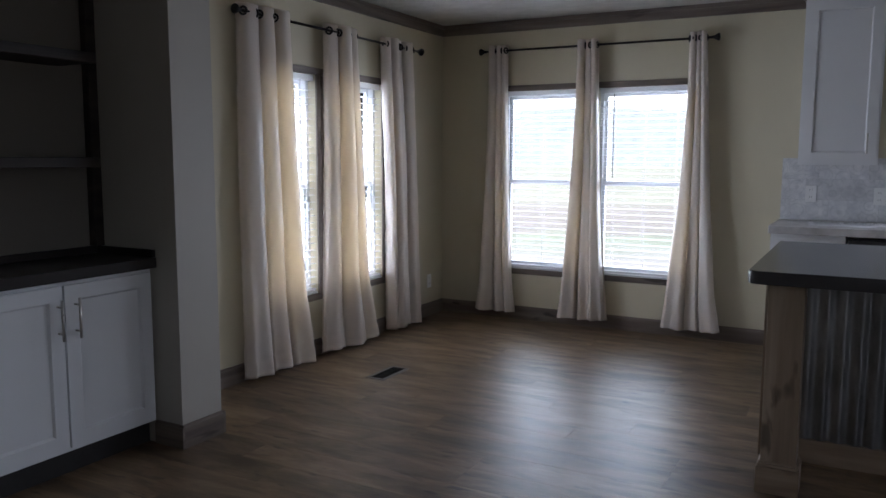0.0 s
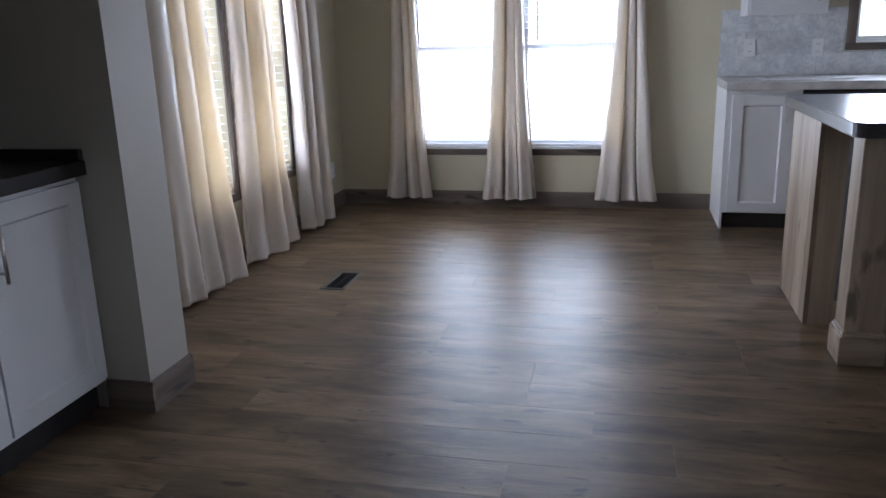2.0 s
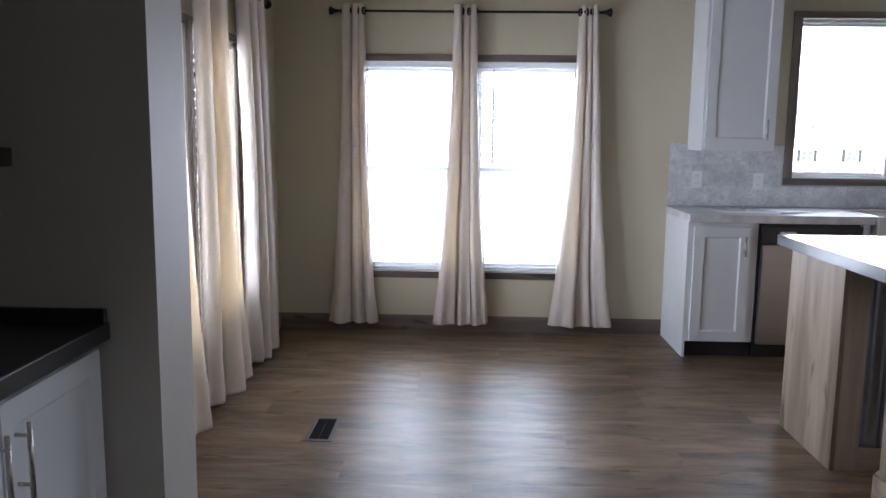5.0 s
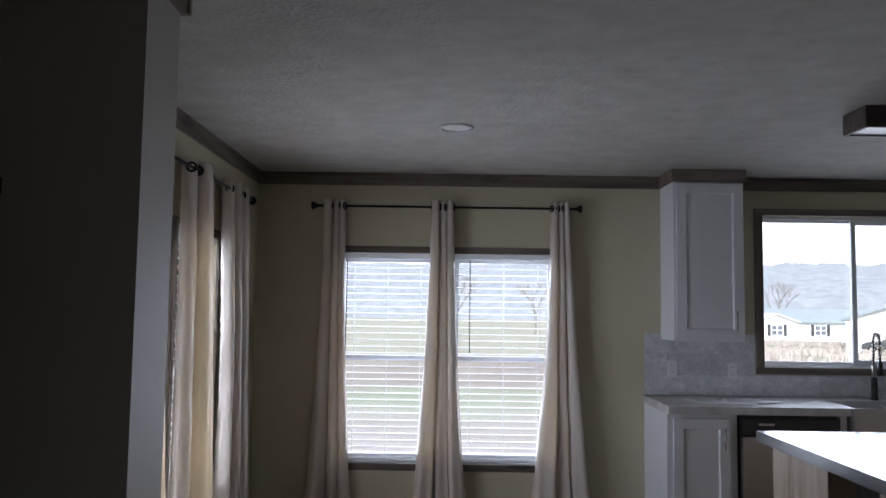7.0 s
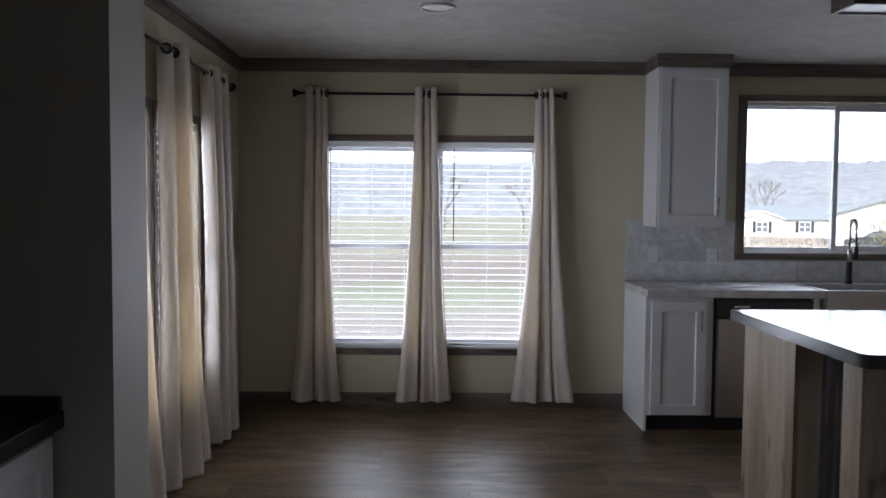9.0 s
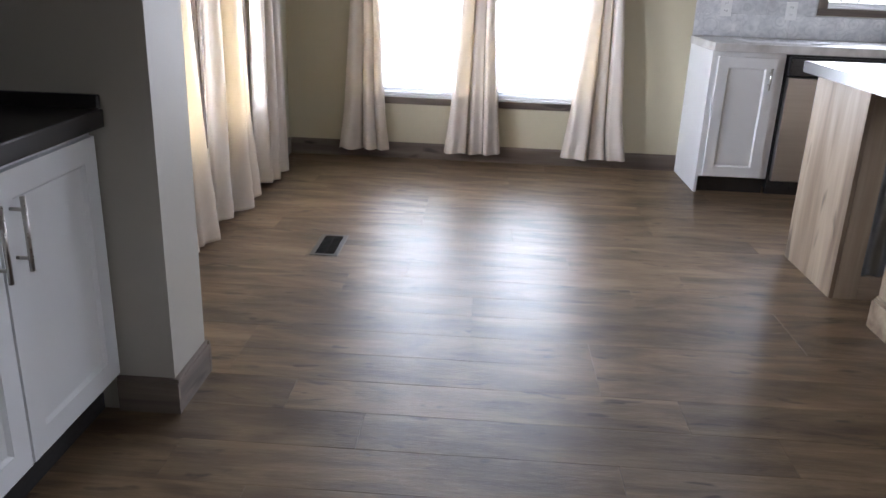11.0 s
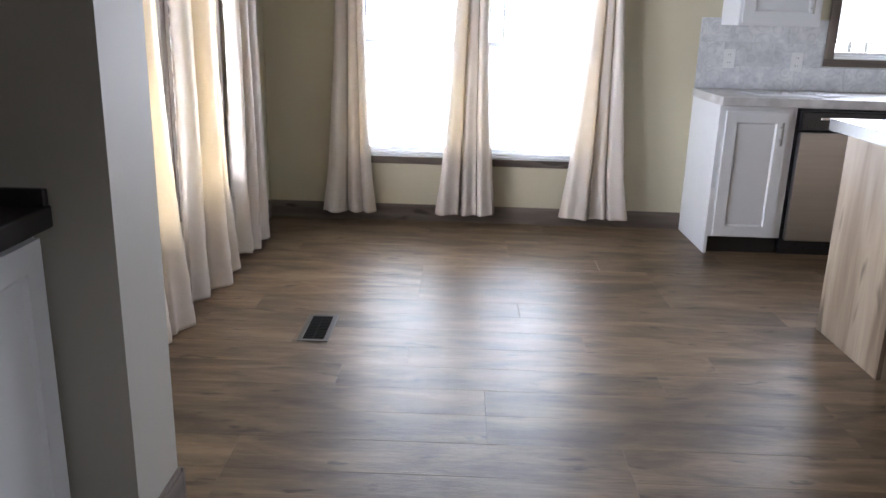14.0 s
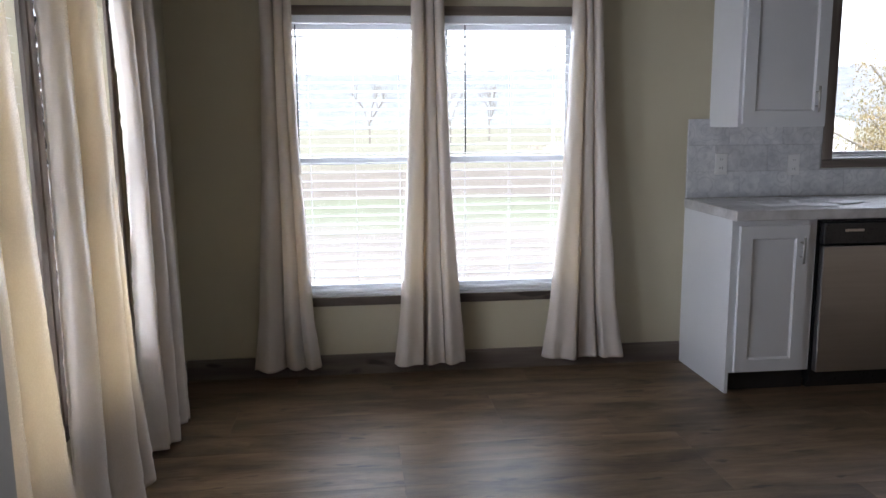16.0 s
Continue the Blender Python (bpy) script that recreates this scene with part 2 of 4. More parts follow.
ZINC = surface("galvanised_sheet", (0.15, 0.15, 0.152), (0.36, 0.36, 0.365), (10, 10, 4), 0.38, 0.9, 0.1, 70, 0.6, 0, 0.15)
STEEL = surface("brushed_steel", (0.44, 0.43, 0.42), (0.54, 0.53, 0.52), (2, 2, 60), 0.36, 1.0, 0.02, 200, 0.8, 0, 0.05)
NICKEL = surface("satin_nickel", (0.50, 0.48, 0.45), (0.60, 0.58, 0.55), (8, 8, 8), 0.3, 1.0, 0.02, 200, 0.8)
BLACK = surface("black_plastic", (0.012, 0.012, 0.013), (0.025, 0.025, 0.027), (8, 8, 8), 0.3, 0, 0.02, 120, 0.8)
TOE = surface("black_toe_kick", (0.012, 0.011, 0.011), (0.03, 0.027, 0.025), (8, 8, 8), 0.6, 0, 0.05, 80, 0.8)
BRONZE = surface("oiled_bronze", (0.012, 0.011, 0.011), (0.03, 0.027, 0.025), (12, 12, 12), 0.4, 0.6, 0.03, 120, 0.8)
PAPER = surface("printed_paper", (0.76, 0.76, 0.77), (0.84, 0.84, 0.85), (6, 6, 6), 0.6, 0, 0.02, 60, 0.9)
INK = surface("grey_print", (0.25, 0.25, 0.27), (0.35, 0.35, 0.37), (6, 6, 6), 0.6, 0, 0.02, 60, 0.9)
PLATE = surface("white_plate", (0.76, 0.76, 0.75), (0.82, 0.82, 0.81), (6, 6, 6), 0.35, 0, 0.01, 60, 0.9)
DUCT = surface("dark_duct", (0.008, 0.007, 0.006), (0.016, 0.013, 0.011), (8, 8, 8), 0.85, 0, 0.05, 80, 0.8, ior=1.25)
DULL = surface("dull_steel", (0.11, 0.10, 0.092), (0.17, 0.158, 0.148), (30, 30, 30), 0.38, 1.0, 0.04, 160, 0.8)
DIFFUSER = surface("milky_diffuser", (0.72, 0.70, 0.66), (0.80, 0.78, 0.74), (4, 4, 4), 0.4, 0, 0.02, 90, 0.9)
CURTAIN = cloth("cream_satin", (0.76, 0.695, 0.635), 0.27, (0.97, 0.84, 0.62), 0.10, 0.5)
SLAT = cloth("white_blind_slat", (0.84, 0.84, 0.84), 0.45, (0.95, 0.95, 0.95), 0.0, 0.0)
GLASS = pane_glass("window_glass")
TILE = tile_print("patchwork_tile")
GROUT = surface("pale_grout", (0.45, 0.45, 0.45), (0.52, 0.52, 0.52), (20, 20, 20), 0.8)
def yard(name):
    """Bare pinkish dirt near the house, then thin green grass, a belt of brown stubble and pale straw meadow, with ragged borders."""
    m = surface(name, (0.80, 0.80, 0.80), (1.0, 1.0, 1.0), (0.25, 0.5, 1), 0.95, 0, 0.5, 3, 0.35)
    n, l = m.node_tree.nodes, m.node_tree.links
    away, patch, sub, ln, rag, add, ramp, mx = (n.new("ShaderNode" + k) for k in ("VectorMath", "TexNoise", "VectorMath", "MapRange", "Math", "Math", "ValToRGB", "Mix"))
    sub.operation, sub.inputs[1].default_value = "SUBTRACT", (2, -4, 0)
    co = n["Texture Coordinate"].outputs["Object"]
    l.new(co, sub.inputs[0])
    away.operation = "LENGTH"
    l.new(sub.outputs[0], away.inputs[0])
    patch.inputs["Scale"].default_value, patch.inputs["Detail"].default_value = 0.22, 6
    l.new(co, patch.inputs["Vector"])
    rag.operation, rag.inputs[1].default_value = "MULTIPLY", 13
    l.new(patch.outputs[0], rag.inputs[0])
    add.operation = "ADD"
    l.new(rag.outputs[0], add.inputs[0])
    l.new(away.outputs["Value"], add.inputs[1])
    l.new(add.outputs[0], ln.inputs[0])
    ln.inputs[1].default_value, ln.inputs[2].default_value = 10, 80
    l.new(ln.outputs[0], ramp.inputs[0])
    e = ramp.color_ramp.elements
    e[0].position, e[0].color = 0.16, (0.33, 0.30, 0.275, 1)
    e[1].position, e[1].color = 0.60, (0.31, 0.30, 0.225, 1)
    for p, c in ((0.21, (0.27, 0.285, 0.21)), (0.265, (0.245, 0.265, 0.18)), (0.30, (0.245, 0.21, 0.18)), (0.48, (0.26, 0.225, 0.19))):
        e.new(p).color = (*c, 1)
    mx.data_type, mx.blend_type = "RGBA", "MULTIPLY"
    mx.inputs[0].default_value = 1
    l.new(ramp.outputs[0], mx.inputs[6])
    l.new(n["Hue/Saturation/Value"].outputs[0], mx.inputs[7])
    l.new(mx.outputs[2], n["Principled BSDF"].inputs["Base Color"])
    return m


GRASS = yard("winter_yard")
SIDING = surface("white_siding", (0.66, 0.67, 0.68), (0.76, 0.76, 0.76), (0.3, 0.3, 6), 0.6, 0, 0.03, 20, 0.8)
SHINGLE = surface("grey_shingle", (0.20, 0.24, 0.26), (0.29, 0.33, 0.35), (2, 2, 2), 0.85, 0, 0.1, 20, 0.5)
SHUTTER = surface("dark_shutter", (0.03, 0.035, 0.04), (0.06, 0.065, 0.07), (2, 2, 2), 0.6)
FARGLASS = surface("far_window_glass", (0.10, 0.12, 0.14), (0.2, 0.22, 0.25), (1, 1, 1), 0.1)
# distance haze is put into the forest's pale blue-grey
FOREST = surface("hazed_forest", (0.18, 0.20, 0.22), (0.32, 0.34, 0.36), (0.25, 0.25, 0.09), 0.95, 0, 0.05, 0.6, 0.45)
# bark and leaf tones are lightened to carry haze in their colour
BARK = surface("grey_bark", (0.17, 0.155, 0.14), (0.26, 0.24, 0.22), (3, 3, 1), 0.9, 0, 0.3, 20, 0.6)
LEAF = surface("autumn_leaf", (0.20, 0.20, 0.10), (0.40, 0.28, 0.15), (0.5, 0.5, 0.5), 0.7, 0, 0.05, 10, 0.3)
BRUSH = surface("dry_brush", (0.38, 0.335, 0.30), (0.48, 0.435, 0.39), (0.6, 0.6, 0.6), 0.9, 0, 0.2, 6, 0.4)


# ---- mesh helpers ----
def add_box(bm, x0, x1, y0, y1, z0, z1):
    v = [bm.verts.new(p) for p in ((x0, y0, z0), (x1, y0, z0), (x1, y1, z0), (x0, y1, z0), (x0, y0, z1), (x1, y0, z1), (x1, y1, z1), (x0, y1, z1))]
    for q in ((3, 2, 1, 0), (4, 5, 6, 7), (0, 1, 5, 4), (1, 2, 6, 5), (2, 3, 7, 6), (3, 0, 4, 7)):
        bm.faces.new([v[i] for i in q])


def box(x0, x1, y0, y1, z0, z1, edge=0.0, seg=1):
    bm = bmesh.new()
    add_box(bm, x0, x1, y0, y1, z0, z1)
    if edge:
        bmesh.ops.bevel(bm, geom=list(bm.edges), offset=edge, segments=seg, affect="EDGES", profile=0.5)
    return bm


def boxes(*rows, edge=0.0):
    bm = bmesh.new()
    for r in rows:
        add_box(bm, *r)
    if edge:
        bmesh.ops.bevel(bm, geom=list(bm.edges), offset=edge, segments=1, affect="EDGES")
    return bm


def rod(a, b, r, r2=None, seg=16):
    """A round bar from a to b."""
    bm = bmesh.new()
    a, b = Vector(a), Vector(b)
    d = b - a
    m = Matrix.Translation((a + b) / 2) @ d.to_track_quat("Z", "Y").to_matrix().to_4x4()
    bmesh.ops.create_cone(bm, cap_ends=True, segments=seg, radius1=r, radius2=r if r2 is None else r2, depth=d.length, matrix=m)
    return bm


def tube(points, r, seg=10):
    """A round tube along a line of points."""
    bm, rings = bmesh.new(), []
    pts = [Vector(p) for p in points]
    for i, p in enumerate(pts):
        d = (pts[min(i + 1, len(pts) - 1)] - pts[max(i - 1, 0)]).normalized()
        q = d.to_track_quat("Z", "Y")
        rings.append([bm.verts.new(p + q @ Vector((r * math.cos(k * math.tau / seg), r * math.sin(k * math.tau / seg), 0))) for k in range(seg)])
    for a, b in zip(rings, rings[1:]):
        for k in range(seg):
            bm.faces.new((a[k], a[(k + 1) % seg], b[(k + 1) % seg], b[k]))
    bm.faces.new(list(reversed(rings[0])))
    bm.faces.new(rings[-1])
    return bm


def ring(centre, axis, major, minor, seg=20, sub=8):
    bm = bmesh.new()
    q, c, rows = Vector(axis).to_track_quat("Z", "Y"), Vector(centre), []
    for i in range(seg):
        a = i * math.tau / seg
        rows.append([bm.verts.new(c + q @ Vector(((major + minor * math.cos(b)) * math.cos(a), (major + minor * math.cos(b)) * math.sin(a), minor * math.sin(b)))) for b in (k * math.tau / sub for k in range(sub))])
    for i in range(seg):
        for k in range(sub):
            bm.faces.new((rows[i][k], rows[(i + 1) % seg][k], rows[(i + 1) % seg][(k + 1) % sub], rows[i][(k + 1) % sub]))
    return bm


def lathe(profile, seg=20, m=Matrix()):
    """Turns (radius, height) rows about z."""
    bm, rows = bmesh.new(), []
    for r, z in profile:
        rows.append([bm.verts.new(m @ Vector((r * math.cos(k * math.tau / seg), r * math.sin(k * math.tau / seg), z))) for k in range(seg)])
    for a, b in zip(rows, rows[1:]):
        for k in range(seg):
            bm.faces.new((a[k], a[(k + 1) % seg], b[(k + 1) % seg], b[k]))
    bm.faces.new(list(reversed(rows[0])))
    bm.faces.new(rows[-1])
    return bm


def mesh(name, bm, material, smooth=False):
    bmesh.ops.recalc_face_normals(bm, faces=bm.faces)
    me = bpy.data.meshes.new(name)
    bm.to_mesh(me)
    bm.free()
    me.materials.append(material)
    if smooth:
        me.polygons.foreach_set("use_smooth", [True] * len(me.polygons))
    return me


def part(name, bm, material, parent, label="", smooth=False):
    ob = new(name, mesh(name, bm, material, smooth))
    ob.parent = parent
    return tagged(ob, label)


def thing(name, label, category, at=None, group=""):
    ob = new(name)
    ob.empty_display_size = 0.1
    if at is not None:
        ob.matrix_world = at
    return tagged(ob, label, category, group)


def setting(name, bm, material, label, parent=None):
    ob = new(name, mesh(name, bm, material))
    ob.parent = parent
    return tagged(ob, label, kind="structure")


H = 2.468


# ---- the shell ----
def wall_with_openings(name, label, x0, x1, openings, m, material, thick=0.14, top=H):
    """A wall along local x, its room face at y = 0, thick outwards, with openings (x0, x1, z0, z1) that go through it."""
    xs = sorted({x0, x1, *(v for o in openings for v in o[:2])})
    bm = bmesh.new()
    for a, b in zip(xs, xs[1:]):
        here = [o for o in openings if o[0] <= a and o[1] >= b]
        if not here:
            add_box(bm, a, b, 0, thick, 0, top)
        for o in here:
            add_box(bm, a, b, 0, thick, 0, o[2])
            add_box(bm, a, b, 0, thick, o[3], top)
    ob = setting(name, bm, material, label)
    ob.matrix_world = m
    return ob


wall_with_openings("wall_north", "pale yellow painted wall with window openings", -0.14, EAST, (*N_WIN, K_WIN), NORTH, WALL)
wall_with_openings("wall_west", "pale yellow painted wall with window openings", SOUTH, 0, W_WIN, WEST, WALL)
# east and south walls lie out of view, darkened to cut bounced light
wall_with_openings("wall_east", "unseen east wall in a darkened colour with an added opening", -0.14, -SOUTH, ((4.7, 6.5, 0.7, 1.95),), pose(EAST, 0, 0, 0, 0, -90), WALL_DARKENED)
setting("wall_south", box(-0.14, EAST + 0.14, SOUTH - 0.14, SOUTH, 0, H), WALL_DARKENED, "unseen south wall in a darkened colour")
setting("ceiling", box(-0.14, EAST + 0.14, SOUTH - 0.14, 0.14, H, H + 0.12), CEIL, "off-white stippled ceiling")
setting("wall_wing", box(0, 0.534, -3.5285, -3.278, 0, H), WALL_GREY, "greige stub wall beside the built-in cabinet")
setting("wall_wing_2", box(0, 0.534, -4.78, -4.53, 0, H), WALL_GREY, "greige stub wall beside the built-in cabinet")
# thin dark sheet over the niche's back wall; its colour holds the shade
setting("wall_niche", box(0.0005, 0.004, -4.529, -3.5295, 0.0, H), WALL_DARKENED, "dark sheet on the niche back wall, shade put into its colour")
floor = setting("floor", box(-0.14, EAST + 0.14, SOUTH - 0.14, 0.14, -0.12, -0.003), SUBFLOOR, "grey-brown wood-look vinyl plank floor")


def baseboard(name, x0, x1, m):
    bm = boxes((x0, x1, -0.013, 0, 0, 0.100), (x0, x1, -0.008, 0, 0.100, 0.112))
    ob = setting(name, bm, TRIM, "grey-brown wood-look baseboard")
    ob.matrix_world = m
    return ob


def crown(name, x0, x1, m):
    bm = boxes((x0, x1, -0.02, 0, H - 0.088, H), (x0, x1, -0.028, 0, H - 0.03, H - 0.001))
    ob = setting(name, bm, TRIM, "dark brown crown moulding")
    ob.matrix_world = m
    return ob


baseboard("baseboard_1", 0.014, 2.74, NORTH)
baseboard("baseboard_2", -3.265, 0, WEST)
baseboard("baseboard_3", 0.364, 0.548, pose(0, -3.5285, 0))
baseboard("baseboard_4", -3.5285, -3.278, pose(0.534, 0, 0, 0, 0, 90))
baseboard("baseboard_5", -0.548, 0, pose(0, -3.278, 0, 0, 0, 180))
baseboard("baseboard_6", -4.78, -4.53, pose(0.534, 0, 0, 0, 0, 90))
crown("crown_1", 0.03, 2.862, NORTH)
crown("crown_2", 3.33, EAST, NORTH)
crown("crown_3", -3.25, 0, WEST)
crown("crown_4", -3.5285, -3.278, pose(0.534, 0, 0, 0, 0, 90))
crown("crown_5", 0.006, 0.562, pose(0, -3.5285, 0))
crown("crown_6", -0.562, -0.03, pose(0, -3.278, 0, 0, 0, 180))


# ---- windows ----
def casing(w, x0, x1, z0, z1, c=0.045):
    for nm, b, mt in (("top_casing", (x0 - c, x1 + c, -0.016, 0, z1, z1 + 0.045), TRIM), ("bottom_casing", (x0 - c, x1 + c, -0.016, 0, z0 - 0.045, z0), TRIM),
                      ("side_casing", (x0 - c + 0.002, x0, -0.014, 0, z0, z1), TRIM_Z), ("side_casing", (x1, x1 + c - 0.002, -0.014, 0, z0, z1), TRIM_Z)):
        part(nm, box(*b, edge=0.002), mt, w, "dark brown wood-look casing")


def hung_window(name, x0, x1, z0, z1, m):
    w = thing(name, "white vinyl double-hung window with brown casing", "window", m)
    w["kind"] = "structure"
    mid, f = 1.155, 0.026
    casing(w, x0, x1, z0, z1)
    part("window_frame", boxes((x0, x0 + f, 0.06, 0.13, z0, z1), (x1 - f, x1, 0.06, 0.13, z0, z1), (x0 + f, x1 - f, 0.06, 0.13, z1 - f, z1), (x0 + f, x1 - f, 0.06, 0.13, z0, z0 + f)), VINYL, w)
    part("window_sill", box(x0 + 0.002, x1 - 0.002, 0.0, 0.06, z0, z0 + 0.014, 0.003), VINYL, w)
    for nm, a, b, y in (("upper_sash", mid - 0.018, z1 - f, 0.102), ("lower_sash", z0 + f, mid + 0.018, 0.072)):
        s = 0.026
        sash = part(nm, boxes((x0 + f, x0 + f + s, y, y + 0.026, a, b), (x1 - f - s, x1 - f, y, y + 0.026, a, b), (x0 + f + s, x1 - f - s, y, y + 0.026, a, a + 0.036), (x0 + f + s, x1 - f - s, y, y + 0.026, b - 0.036, b)), VINYL, w)
        g = part("pane", box(x0 + f + s - 0.004, x1 - f - s + 0.004, y + 0.011, y + 0.015, a + 0.032, b - 0.032), GLASS, sash, "clear glass")
        g.visible_shadow = False
    return w


def venetian_blind(x0, x1, z0, z1, m, wand_at):
    b = thing("venetian_blind", "white faux-wood venetian blind lowered with open slats", "blind", m, "window blinds")
    a, e = x0 + 0.008, x1 - 0.008
    part("headrail", box(a, e, 0.006, 0.056, z1 - 0.04, z1 - 0.001, 0.003), SLAT, b)
    part("bottom_rail", box(a, e, 0.006, 0.054, z0 + 0.018, z0 + 0.036, 0.004), SLAT, b)
    pitch = 0.0465
    n = int((z1 - 0.05 - z0 - 0.05) / pitch)
    bm, rows = bmesh.new(), []
    for k in range(6):
        t = k / 5 * 2 - 1
        rows.append([bm.verts.new((x, t * 0.0245, 0.0035 * (1 - t * t) + dz)) for x in (a, e) for dz in (0, 0.0006 + 0.0016 * (1 - t * t))])
    for p, q in zip(rows, rows[1:]):
        for i, j in ((0, 2), (3, 1), (1, 0), (2, 3)):
            bm.faces.new((p[i], p[j], q[j], q[i]))
    bm.faces.new((rows[0][0], rows[0][1], rows[0][3], rows[0][2]))
    bm.faces.new((rows[-1][0], rows[-1][2], rows[-1][3], rows[-1][1]))
    me = mesh("slat", bm, SLAT)
    for i in range(n):
        s = new("slat", me)
        s.parent = b
        s.location = (0, 0.03, z0 + 0.062 + i * pitch + random.uniform(-0.001, 0.001))
        s.rotation_euler = (radians(-4 + random.uniform(-1, 1)), radians(random.uniform(-0.06, 0.06)), 0)
    for f in (0.17, 0.5, 0.83):
        x = a + (e - a) * f
        for y in (0.004, 0.056):
            part("ladder_cord", rod((x, y, z0 + 0.03), (x, y, z1 - 0.03), 0.0009, seg=6), SLAT, b)
    part("tilt_wand", rod((wand_at, -0.006, z1 - 0.05), (wand_at, -0.006, 1.2), 0.0035, seg=8), SHUTTER, b, "thin dark tilt wand")
    return b


for i, (x0, x1, z0, z1) in enumerate(N_WIN):
    hung_window(f"window_{i + 1}", x0, x1, z0, z1, NORTH)
    venetian_blind(x0, x1, z0, z1, NORTH, x0 + 0.075 if i == 0 else x0 + 0.13)
for i, (x0, x1, z0, z1) in enumerate(W_WIN):
    hung_window(f"window_{i + 3}", x0, x1, z0, z1, WEST)
    venetian_blind(x0, x1, z0, z1, WEST, x0 + 0.10)

kw = thing("window_5", "white sliding kitchen window with brown casing", "window", NORTH)
kw["kind"] = "structure"
x0, x1, z0, z1 = K_WIN
casing(kw, x0, x1, z0, z1, 0.062)
part("window_frame", boxes((x0, x0 + 0.022, 0.05, 0.13, z0, z1), (x1 - 0.022, x1, 0.05, 0.13, z0, z1), (x0 + 0.022, x1 - 0.022, 0.05, 0.13, z1 - 0.022, z1), (x0 + 0.022, x1 - 0.022, 0.05, 0.13, z0, z0 + 0.022)), VINYL, kw)
part("window_sill", box(x0 + 0.002, x1 - 0.002, 0.0, 0.05, z0, z0 + 0.010, 0.003), VINYL, kw)
for nm, a, b, y, s in (("fixed_sash", x0 + 0.022, 4.285, 0.1, 0.018), ("sliding_sash", 4.25, x1 - 0.022, 0.07, 0.034)):
    sash = part(nm, boxes((a, a + s, y, y + 0.026, z0 + 0.022, z1 - 0.022), (b - s, b, y, y + 0.026, z0 + 0.022, z1 - 0.022), (a + s, b - s, y, y + 0.026, z0 + 0.022, z0 + 0.022 + s), (a + s, b - s, y, y + 0.026, z1 - 0.022 - s, z1 - 0.022)), VINYL, kw)
    part("pane", box(a + s - 0.003, b - s + 0.003, y + 0.011, y + 0.015, z0 + 0.02 + s, z1 - 0.02 - s), GLASS, sash, "clear glass").visible_shadow = False
    if nm == "sliding_sash":
        part("latch", box(a + 0.006, a + 0.024, y - 0.012, y, 1.49, 1.56, 0.004), VINYL, sash)


# ---- curtains and rods ----
def smooth_rows(rows, z):
    rows = sorted(rows)
    for p, q in zip(rows, rows[1:]):
        if z <= q[0]:
            f = max(0, (z - p[0]) / (q[0] - p[0]))
            return [a + (b - a) * f for a, b in zip(p[1:], q[1:])]
    return rows[-1][1:]


def curtain(rows, lobes, warp, m, rod_z, seed, label):
    """rows: height, left edge, right edge, distance from the wall, depth of the folds. lobes: rounded folds with tight valleys between.
    warp: how much wider the folds grow towards the right edge (negative: the left)."""
    c = thing("curtain", label, "curtain", m, "curtain panels")
    zs = sorted({r[0] for r in rows})
    lo, hi = zs[0], zs[-1]
    nu, nv = 110, 130
    bm, grid = bmesh.new(), []
    for j in range(nv + 1):
        z = lo + (hi - lo) * j / nv
        a, b, y0, amp = smooth_rows(rows, z)
        low = 1 - (z - lo) / (hi - lo)
        line = []
        for i in range(nu + 1):
            s = i / nu
            w = s - warp * s * (1 - s) + 0.035 * math.sin(math.tau * s + seed) * (0.4 + 0.6 * low) + 0.020 * noise.noise((s * 3, z * 0.9, seed))
            w = min(1, max(0, w))
            u = w * lobes
            k, f = min(int(u), lobes - 1), u - min(int(u), lobes - 1)
            depth = (0.78 + 0.22 * math.sin(2.3 * k + seed)) * (math.sin(math.pi * min(1, max(0, f))) ** 0.6)
            side = min(s, 1 - s)
            flap = max(0, 1 - side / 0.14)
            y = -y0 + amp - 2 * amp * depth
            y -= 0.016 * noise.noise((s * 3.5, z * 1.1, seed + 9)) * (0.3 + low)
            y -= 0.0035 * noise.noise((s * 9 + z * 5, z * 9, seed + 3)) * (0.35 + 0.65 * low)
            y -= 0.014 * low ** 3 * math.sin(math.tau * 2 * u + seed * 1.7)
            y -= 0.006 * flap * noise.noise((side * 9, z * 34, seed + 5))
            hem = z - lo
            if 0.092 < hem < 0.112:
                y += 0.0035
            elif hem < 0.092:
                y -= 0.006 * noise.noise((s * 22, hem * 9, seed + 7))
            zz = z + (0.014 * depth - 0.008 + 0.014 * noise.noise((s * 5, seed, 0))) * (low ** 6)
            x = a + (b - a) * (s - 0.14 / lobes * math.sin(math.tau * f)) + 0.006 * noise.noise((s * 2, z * 1.6, seed + 30)) * low
            line.append(bm.verts.new((x, min(y, -0.022), zz)))
        grid.append(line)
    for p, q in zip(grid, grid[1:]):
        for i in range(nu):
            bm.faces.new((p[i], p[i + 1], q[i + 1], q[i]))
    ob = part("fabric", bm, CURTAIN, c, "cream satin cloth in soft rounded folds", True)
    so = ob.modifiers.new("thick", "SOLIDIFY")
    so.thickness = 0.0016
    a, b, y0, amp = smooth_rows(rows, rod_z)
    for k in range(lobes):
        for f in (0.10, 0.90):
            s = (k + f) / lobes
            part("grommet", ring((a + (b - a) * s, -0.08, rod_z), (1, 0.35 if f < 0.5 else -0.35, 0), 0.0215, 0.0065), BRONZE, c, "dark bronze ring", True)
    return c


